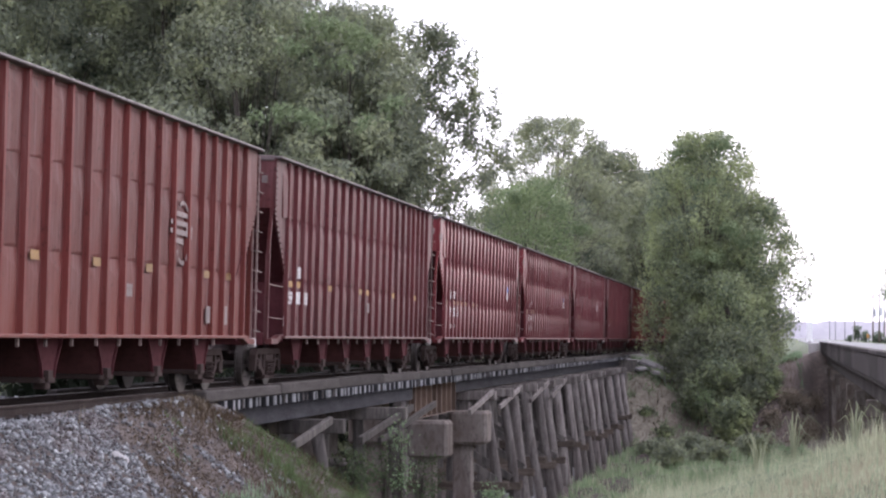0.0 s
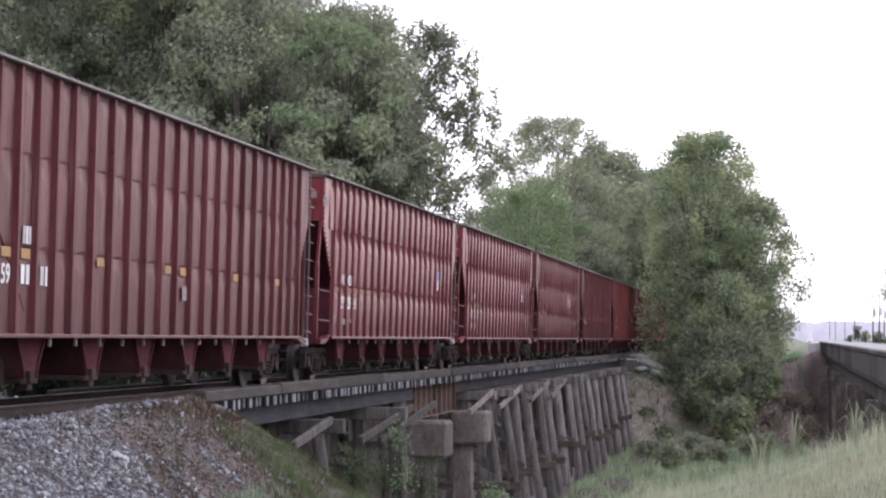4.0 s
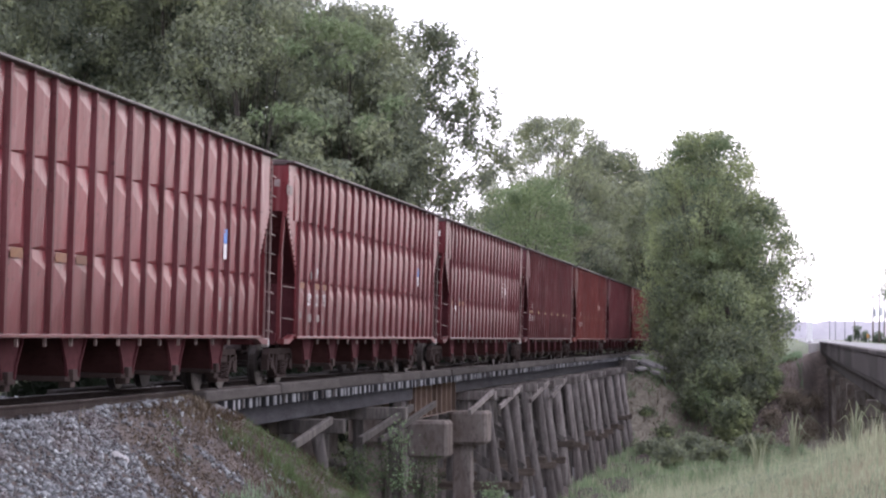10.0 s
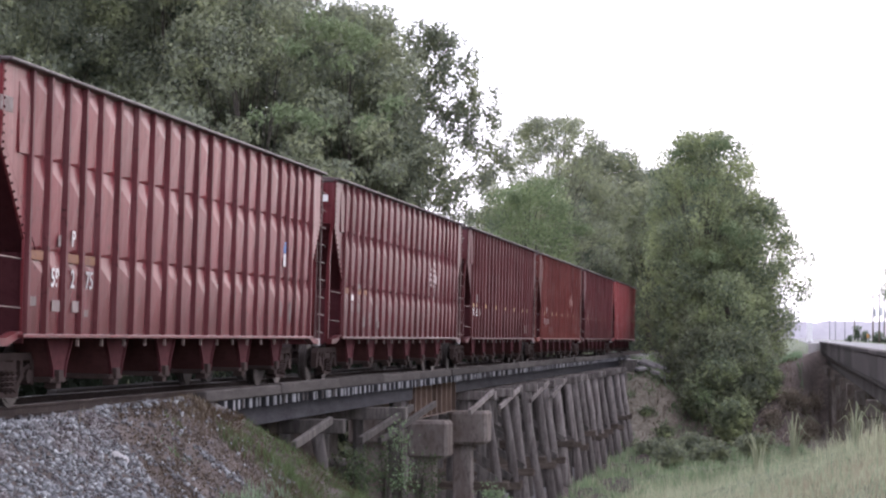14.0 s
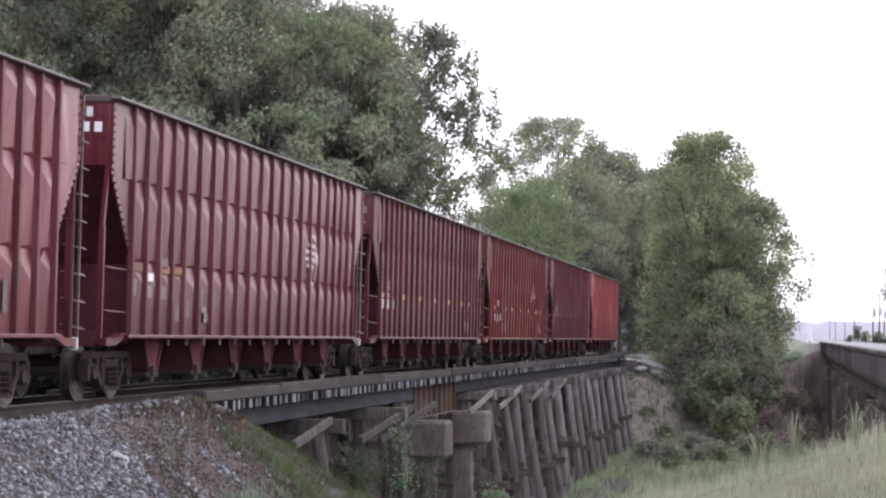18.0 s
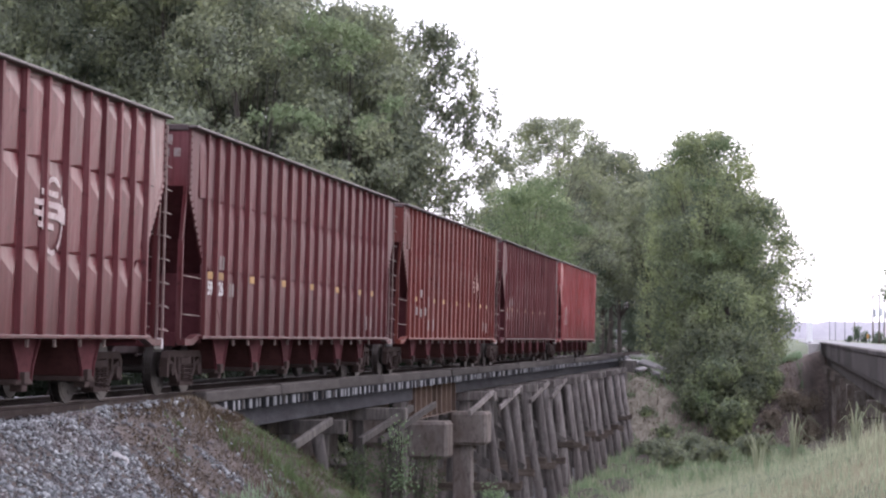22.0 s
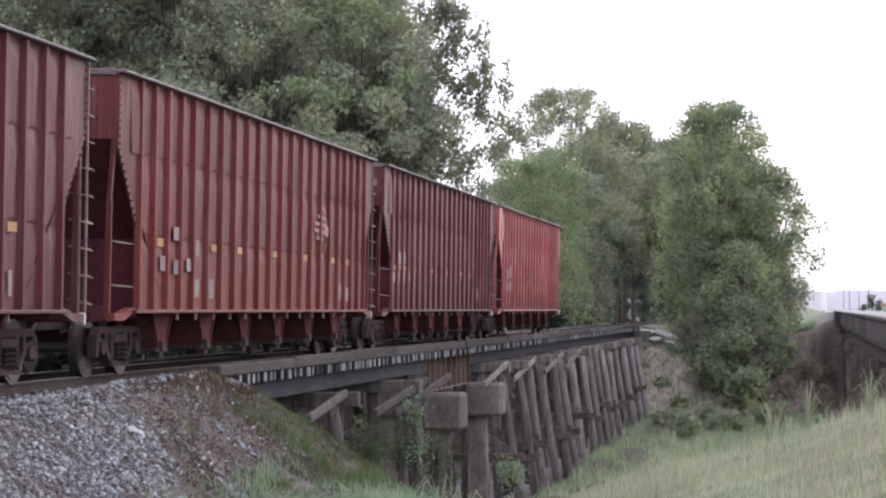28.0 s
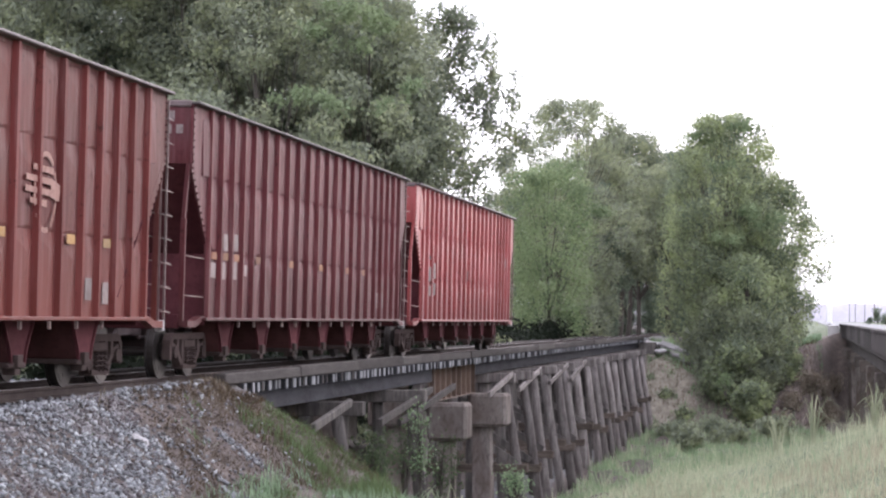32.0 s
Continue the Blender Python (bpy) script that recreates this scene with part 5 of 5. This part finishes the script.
# Roadside bushes reuse the shade-toned leaves as a plain dark green.
for k, (x, w, h) in enumerate(((26.2, 1.1, 3.9), (27.6, 1.2, 2.2), (29.8, 1.5, 2.4), (31.6, 1.6, 2.0), (24.9, 0.9, 1.5))):
    bush(x, 420, w, h, LEAF_SHADED, "dark bush at the far roadside", 91 + k, 0.3, 24, group="roadside bushes")

# far wood on the horizon, distance haze put into its pale colour
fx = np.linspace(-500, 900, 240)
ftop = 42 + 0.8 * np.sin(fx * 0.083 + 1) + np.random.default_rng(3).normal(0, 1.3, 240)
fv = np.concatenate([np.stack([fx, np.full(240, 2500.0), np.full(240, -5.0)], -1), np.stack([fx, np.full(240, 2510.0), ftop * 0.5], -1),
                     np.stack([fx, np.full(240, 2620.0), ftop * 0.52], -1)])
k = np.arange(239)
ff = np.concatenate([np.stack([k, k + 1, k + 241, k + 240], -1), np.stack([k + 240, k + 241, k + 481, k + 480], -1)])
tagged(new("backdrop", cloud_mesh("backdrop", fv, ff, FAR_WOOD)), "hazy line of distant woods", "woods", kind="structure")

# ---- grass, stones ----
def blades(rg, x, y, z, height, width, bend=0.5):
    n = len(x)
    a = rg.uniform(0, 6.283, n)
    h = height * (0.5 + 0.6 * rg.random(n) + 0.9 * rg.random(n) ** 6) * (1 + 0.35 * wave(x * 1.7, y * 1.3))
    w = width * rg.uniform(0.6, 1.3, n)
    dx, dy = np.cos(a), np.sin(a)
    b = rg.uniform(0, 1, n) * bend * h
    ba = rg.uniform(0, 6.283, n)
    p = np.stack([x, y, z - 0.03], -1)
    side = np.stack([dx * w / 2, dy * w / 2, np.zeros(n)], -1)
    up = np.stack([np.cos(ba) * b * 0.3, np.sin(ba) * b * 0.3, h * 0.6], -1)
    tip = np.stack([np.cos(ba) * b, np.sin(ba) * b, h], -1)
    v = np.stack([p - side, p + side, p + up + side * 0.7, p + up - side * 0.7, p + tip], 1)
    o = np.arange(n)[:, None] * 5
    f = np.concatenate([o + np.array([0, 1, 2]), o + np.array([0, 2, 3]), o + np.array([3, 2, 4])], 1).reshape(-1, 3)
    return v.reshape(-1, 3), f


def field(name, seed, n, x0, x1, y0, y1, height, width, material, label, keep=None, bend=0.5):
    rg = np.random.default_rng(seed)
    x, y = rg.uniform(x0, x1, n), rg.uniform(y0, y1, n)
    if keep is not None:
        m = keep(x, y, rg)
        x, y = x[m], y[m]
    v, f = blades(rg, x, y, ground_z(x, y), height, width, bend)
    return tagged(new(name, cloud_mesh(name, v, f, material)), label, "grass", kind="stuff")


field("bank_seed_grass", 16, 30000, 6.0, 13.7, 12, 33, 0.14, 0.008, SEED_GRASS, "brown seed-headed grass on the road bank",
      lambda x, y, r: wave(x * 1.4, y * 0.8) > -0.3)
field("bank_grass", 1, 90000, 5.0, 13.7, 11, 40, 0.115, 0.009, GRASS_PALE, "tall dry pale green grass on the road bank",
      lambda x, y, r: (x > 5.2) & (y < 31.0 + 1.0 * np.sin(x)))
field("bank_grass_green", 2, 36000, 3.4, 12.5, 13, 36, 0.16, 0.012, GRASS_GREEN, "green grass in the ditch and on the bank",
      lambda x, y, r: r.random(len(x)) < np.clip(1.15 - (x - 4.0) / 6.0, 0.12, 1))
field("ditch_weeds", 18, 7000, 3.6, 7.6, 25, 34, 0.3, 0.02, GRASS_GREEN, "lush green weeds along the ditch",
      lambda x, y, r: wave(x * 1.6 + 2, y * 1.2) + 0.4 * wave(x * 4, y * 3) > -0.1, 0.9)
field("bank_weeds", 7, 2600, 9.0, 13.7, 25, 31, 0.3, 0.007, GRASS_PALE, "scattered taller grass stalks on the bank", None, 0.7)
field("shoulder_grass", 11, 2400, 1.3, 2.5, 34.0, 40.2, 0.12, 0.012, GRASS_BROWN, "dead grass along the end of the bridge deck")
field("ravine_grass", 3, 60000, 2.5, 13.5, 36, 150, 0.32, 0.03, GRASS_DEEP, "rough green growth on the ravine floor",
      lambda x, y, r: (ground_z(x, y) < -2.9) & (y < 141))
field("ravine_weeds", 4, 3000, 2.5, 13.5, 60, 150, 0.6, 0.04, GRASS_PALE, "tall pale weeds on the ravine floor",
      lambda x, y, r: (ground_z(x, y) < -3.5) & (y < 139))
def fall(x, y):
    """Streaks that run down the bank's slope."""
    return np.sin(2.3 * y + 0.4 * x) + 0.7 * np.sin(5.1 * y - 0.6 * x + 1.0) + 0.6 * wave(x * 1.2, y * 1.6) + 0.3 * np.sin(11.0 * y + 1.1 * x)


field("embankment_grass", 5, 46000, 1.35, 5.0, 26, 46, 0.06, 0.02, GRASS_BROWN, "dead brown grass among the ballast",
      lambda x, y, r: (y + 2.0 * (x - 1.7) > 33.0) & (0.8 * fall(x + 2, y + 1.1) + 0.1 * (y - 33) > -0.9), 2.2)
field("embankment_weeds", 6, 38000, 1.9, 5.5, 33, 50, 0.12, 0.02, GRASS_OLIVE, "low olive weeds on the embankment",
      lambda x, y, r: wave(x * 0.9 + 4, y * 0.8) + 0.16 * (y - 37.5) + 0.5 * wave(x * 3, y * 4) > 0.1, 1.3)
field("embankment_crest_weeds", 19, 5200, 2.2, 6.2, 36, 47, 0.26, 0.016, GRASS_OLIVE, "taller olive weeds along the edge of the embankment",
      lambda x, y, r: wave(x * 1.3 + 1, y * 1.1) + 0.5 * wave(x * 4, y * 3) > 0.15, 1.3)
field("embankment_crest_stalks", 20, 3600, 2.0, 6.0, 35, 46, 0.24, 0.012, GRASS_BROWN, "dry brown stalks along the edge of the embankment",
      lambda x, y, r: wave(x * 1.5 + 5, y * 0.9) + 0.5 * wave(x * 4, y * 3) > 0.1, 1.2)
field("embankment_sprigs", 17, 2200, 2.2, 5.0, 24, 40, 0.12, 0.022, GRASS_GREEN, "green sprigs among the ballast",
      lambda x, y, r: wave(x * 1.9 + 3, y * 1.4) + 0.5 * wave(x * 5, y * 4) > 1.0, 1.2)

field("far_bank_grass", 13, 9000, 1.8, 9.0, 140, 154, 0.3, 0.04, GRASS_DEEP, "patchy green grass on the far bank",
      lambda x, y, r: wave(x * 1.1, y * 0.8) + 0.4 * wave(x * 3, y * 2) > -0.1)
field("far_bank_tufts", 9, 5000, 1.8, 13.4, 141, 155, 0.22, 0.035, GRASS_BROWN, "dead tufts and litter on the far bank")
for k, (x, y, w, h) in enumerate(((11.2, 146, 1.2, 1.1), (12.4, 148, 1.3, 1.3), (13.2, 152, 1.1, 1.0), (10.6, 144, 1.0, 0.9), (3.2, 147, 0.7, 0.6), (4.4, 145, 0.9, 0.8))):
    bush(x, y, w, h, DRY_SCRUB if k < 4 else LEAF_WARM, ("dry brown" if k < 4 else "low olive") + " scrubby bush on the far bank", 130 + k, 0.2, 24)


for k, (x, y, w, h) in enumerate(((5.8, 139, 1.1, 0.9), (6.7, 137, 1.0, 0.8), (4.9, 140.5, 0.9, 0.8), (7.6, 139.5, 0.9, 0.7))):
    bush(x, y, w, h, GRASS_PALE, "pale seed-headed shrub on the ravine floor", 150 + k, 0.12, 20)
field("far_crest_grass", 14, 6000, 9.0, 13.3, 154, 178, 0.3, 0.035, GRASS_GREEN, "green grass on the crest of the far bank")
for k, (x, y, w, h) in enumerate(((13.5, 150.5, 1.0, 1.5), (13.8, 154, 1.0, 1.5), (14.0, 158, 1.0, 1.4), (13.0, 147, 1.1, 1.2))):
    bush(x, y, w, h, DRY_SCRUB, "dry brown scrubby bush on the far bank", 170 + k, 0.16, 34)
field("straw_tufts", 15, 9000, 1.5, 4.4, 26, 41, 0.12, 0.011, DRY_SCRUB, "straw-coloured tufts among the ballast",
      lambda x, y, r: wave(x * 2.3 + 1, y * 1.1) + 0.5 * wave(x * 5, y * 2.4) > 0.75)
field("far_track_grass", 12, 5000, 2.0, 7.0, 152.5, 175, 0.35, 0.03, GRASS_DEEP, "low growth beside the far track")


def weed(x, y, h, seed, label="tall grass plant with arching pale leaves"):
    rg2 = np.random.default_rng(seed)
    s = Shape()
    for k in range(9):
        a = rg2.uniform(0, 6.283)
        r, hh = h * rg2.uniform(0.15, 0.5), h * rg2.uniform(0.6, 1.0)
        s.tube([(0, 0, -0.05), (math.cos(a) * r * 0.3, math.sin(a) * r * 0.3, hh * 0.7), (math.cos(a) * r * 0.7, math.sin(a) * r * 0.7, hh), (math.cos(a) * r * 1.25, math.sin(a) * r * 1.25, hh * 0.8)], 0.012, 4, 0.004)
    t = thing("weed", label, "weed", "tall weeds on the bank", at=pose(x, y, float(ground_z(x, y))))
    part("leaf_tuft", s, GRASS_PALE, t)


for k, (x, y, h) in enumerate(((7.6, 31.5, 0.95), (7.9, 31.0, 0.8), (7.3, 32.0, 0.95), (8.05, 32.0, 1.0), (7.0, 31.4, 0.8), (9.35, 31.0, 0.6), (11.3, 30.0, 0.85), (11.75, 29.6, 0.7), (8.6, 31.5, 0.65), (6.4, 33.0, 0.9), (12.5, 28.5, 0.6))):
    weed(x, y, h, 500 + k)

STONE_V = np.array([(0.9, 0, -0.1), (0.25, 0.8, -0.3), (-0.75, 0.5, 0.05), (-0.7, -0.6, -0.2), (0.3, -0.85, 0.1), (0.15, 0.1, 0.75), (0.0, 0.0, -0.7)])
STONE_F = np.array([(0, 1, 5), (1, 2, 5), (2, 3, 5), (3, 4, 5), (4, 0, 5), (1, 0, 6), (2, 1, 6), (3, 2, 6), (4, 3, 6), (0, 4, 6)])


def stones(name, rg, x, y, size, material, label, lift=0.0):
    n = len(x)
    s = size * (0.45 + 1.5 * rg.random(n) ** 1.6)
    a = rg.uniform(0, 6.283, n)
    sh = STONE_V[None] * rg.uniform(0.5, 1.35, (n, 7, 1)) * rg.uniform(0.5, 1.35, (n, 1, 3))
    v = sh * s[:, None, None] * 0.5
    c, sn = np.cos(a)[:, None], np.sin(a)[:, None]
    tl = rg.uniform(-0.7, 0.7, n)[:, None]
    vx, vy, vz = v[..., 0] * c - v[..., 1] * sn, v[..., 0] * sn + v[..., 1] * c, v[..., 2]
    vx, vz = vx * np.cos(tl) - vz * np.sin(tl), vx * np.sin(tl) + vz * np.cos(tl)
    p = np.stack([vx + x[:, None], vy + y[:, None], vz + (ground_z(x, y) + s * 0.18 + lift)[:, None]], -1)
    f = (np.arange(n)[:, None, None] * 7 + STONE_F[None]).reshape(-1, 3)
    return tagged(new(name, cloud_mesh(name, p.reshape(-1, 3), f, material)), label, "stones", kind="stuff")


def stone_material():
    m, nt, b = nodes_of("mixed_ballast", 0.9)
    geo = nt.nodes.new("ShaderNodeNewGeometry")
    col = ramp(nt, geo.outputs["Random Per Island"], [(0.0, (0.058, 0.051, 0.052)), (0.4, (0.116, 0.117, 0.122)), (0.75, (0.205, 0.213, 0.22)), (1.0, (0.36, 0.37, 0.365))])
    v = coords(nt)
    patch = ramp(nt, noise_of(nt, v, 0.9, 4), [(0.5, (0, 0, 0)), (0.64, (0.75, 0.75, 0.75))])
    col = mix(nt, patch, col, mix(nt, 0.65, col, (0.10, 0.062, 0.054)))
    col = mix(nt, ramp(nt, noise_of(nt, v, 60, 4), [(0.5, (0, 0, 0)), (0.8, (0.5, 0.5, 0.5))]), col, (0.2, 0.18, 0.17))
    nt.links.new(col, b.inputs["Base Color"])
    return m


MIXED = stone_material()
BROWN_GRIT = two_scale("brown_grit", (0.075, 0.055, 0.046), (0.125, 0.098, 0.085), (0.20, 0.18, 0.165), 1.2, 14, 0.9, 0.3, 0.01)
rg = np.random.default_rng(8)
bx, by = 1.0 + 3.9 * rg.random(66000) ** 1.05, 17 + 25 * rg.random(66000) ** 0.7
edge = by + 2.0 * (bx - 1.7) - 33.4 + 0.9 * wave(bx * 0.9, by * 0.7)
streak = 0.75 * fall(bx, by) + 0.5 * wave(bx * 4, by * 3)
chance = np.where(edge < 0, np.where(streak < 1.0, 0.95, 0.3), np.where(streak < -0.75 - 0.1 * edge, 0.85, 0.06)) * np.where((bx < 1.75) & (by > 32), 0.3, 1.0) * np.clip(1.1 - (by - 33) * 0.2, 0.02, 1)
keep = rg.random(66000) < chance
stones("ballast", rg, bx[keep], by[keep], 0.06, MIXED, "grey crushed-stone ballast on the embankment")
rock = thing("rock", "pale flat rock lying on the embankment", "rock", at=pose(2.42, 30.6, -0.73, 8, 30, 35))
part("rock_body", Shape().frustum((-0.22, 0.22, -0.16, 0.13, -0.14), (-0.08, 0.15, -0.06, 0.05, 0.10)), STONE, rock, bevel=0.025)
gx2, gy2 = rg.uniform(1.6, 4.8, 8000), rg.uniform(29, 42, 8000)
stones("bank_gravel", rg, gx2, gy2, 0.034, BROWN_GRIT, "brown grit and clinker on the embankment")
bx, by = rg.uniform(-1.7, 1.8, 5500), np.concatenate([rg.uniform(17, 40.3, 4500), rg.uniform(151.5, 175, 1000)])
stones("track_ballast", rg, bx, by, 0.065, MIXED, "grey crushed stone between the rails", 0.02)
bx, by = rg.uniform(1.7, 4.9, 1200), rg.uniform(151.5, 166, 1200)
stones("riprap", rg, bx, by, 0.2, STONE, "pale broken stones on the far abutment")

slab = thing("concrete_debris", "pale broken concrete slabs dumped on the far bank", "debris", at=pose(3.0, 151.6, -0.62))
for x, y, z, w, d, tilt, turn in ((-0.9, 0.2, 0.12, 1.0, 0.7, -8, 12), (0.1, 0.0, -0.02, 1.3, 0.8, -18, -14), (1.0, -0.3, -0.32, 1.0, 0.6, -24, 20), (-0.4, -0.7, -0.35, 0.7, 0.5, 10, 40), (0.6, -0.9, -0.6, 0.5, 0.4, -10, 5)):
    part("slab", Shape().box(-w / 2, w / 2, -d / 2, d / 2, -0.09, 0.09), STONE, slab, bevel=0.03, at=pose(x, y, z, 14, -tilt, turn))
stake = thing("stake", "short pale stake standing on the far bank", "stake", at=pose(4.1, 150.8, float(ground_z(4.1, 150.8))))
part("stake_shaft", Shape().tube([(0, 0, -0.3), (0.03, 0, 0.5), (0.02, 0, 1.05)], 0.05, 7, 0.04), PALE_POLE, stake)
stick = thing("broken_board", "pale broken board leaning on the brown bank", "board", at=pose(12.05, 150.2, float(ground_z(12.05, 150.2)), 0, 22, 10))
part("board", Shape().box(-0.06, 0.06, -0.03, 0.03, -0.2, 0.65), POLE_WOOD, stick, bevel=0.01)
bush(7.1, 143.2, 0.6, 1.5, LEAF_LIGHT, "bright yellow-green sapling at the foot of the bank", 190, 0.14, 36, z=-3.4)
for k in range(9):
    bush(2.9 + 0.42 * k + 0.3 * math.sin(k * 2.3), 139.4 + 1.3 * math.cos(k * 1.7), 0.5, 0.75, GRASS_PALE, "pale seed-headed shrub on the ravine floor", 191 + k, 0.1, 26)
for k, (x, y) in enumerate(((3.2, 142.0), (4.3, 141.2), (5.1, 142.6), (3.8, 143.2))):
    rk = thing("rock", "pale broken rock at the foot of the far bank", "rock", "rocks on the far bank", at=pose(x, y, float(ground_z(x, y)), 10, 12 * k, 50 * k))
    part("rock_body", Shape().frustum((-0.3, 0.28, -0.22, 0.2, -0.2), (-0.14, 0.18, -0.1, 0.09, 0.16)), STONE, rk, bevel=0.05)

# ---- the train's run ----
def front_at(k, t):
    """Where the leading end of the car k stands at t seconds."""
    slack = np.interp(t, (0.0, 4.5, 9.0, 18.0, 24.0, 27.6, 30.0, 32.0), (0.95, 0.62, 0.45, 0.66, 0.42, -0.04, -0.42, -0.78))
    return 87.94 - 4.2732 * t - 0.003226 * t * t + float(slack) + (5 - k) * PITCH


CANT = 1.42


def motions():
    secs = [0.5 * k for k in range(65)]
    turns = [4 * k / 30 for k in range(241)]
    for k, car in enumerate(cars):
        walk(car, [(t, pose(0, front_at(k, t), 0, 0, CANT, 0)) for t in secs])
        for o in car.children_recursive:
            if o.name.startswith("wheelset"):
                p = o.matrix_basis.translation.copy()
                walk(o, [(t, pose(p.x, p.y, p.z, math.degrees((front_at(k, t) - front_at(k, 0)) / -0.457), 0, 0)) for t in turns])


motions()
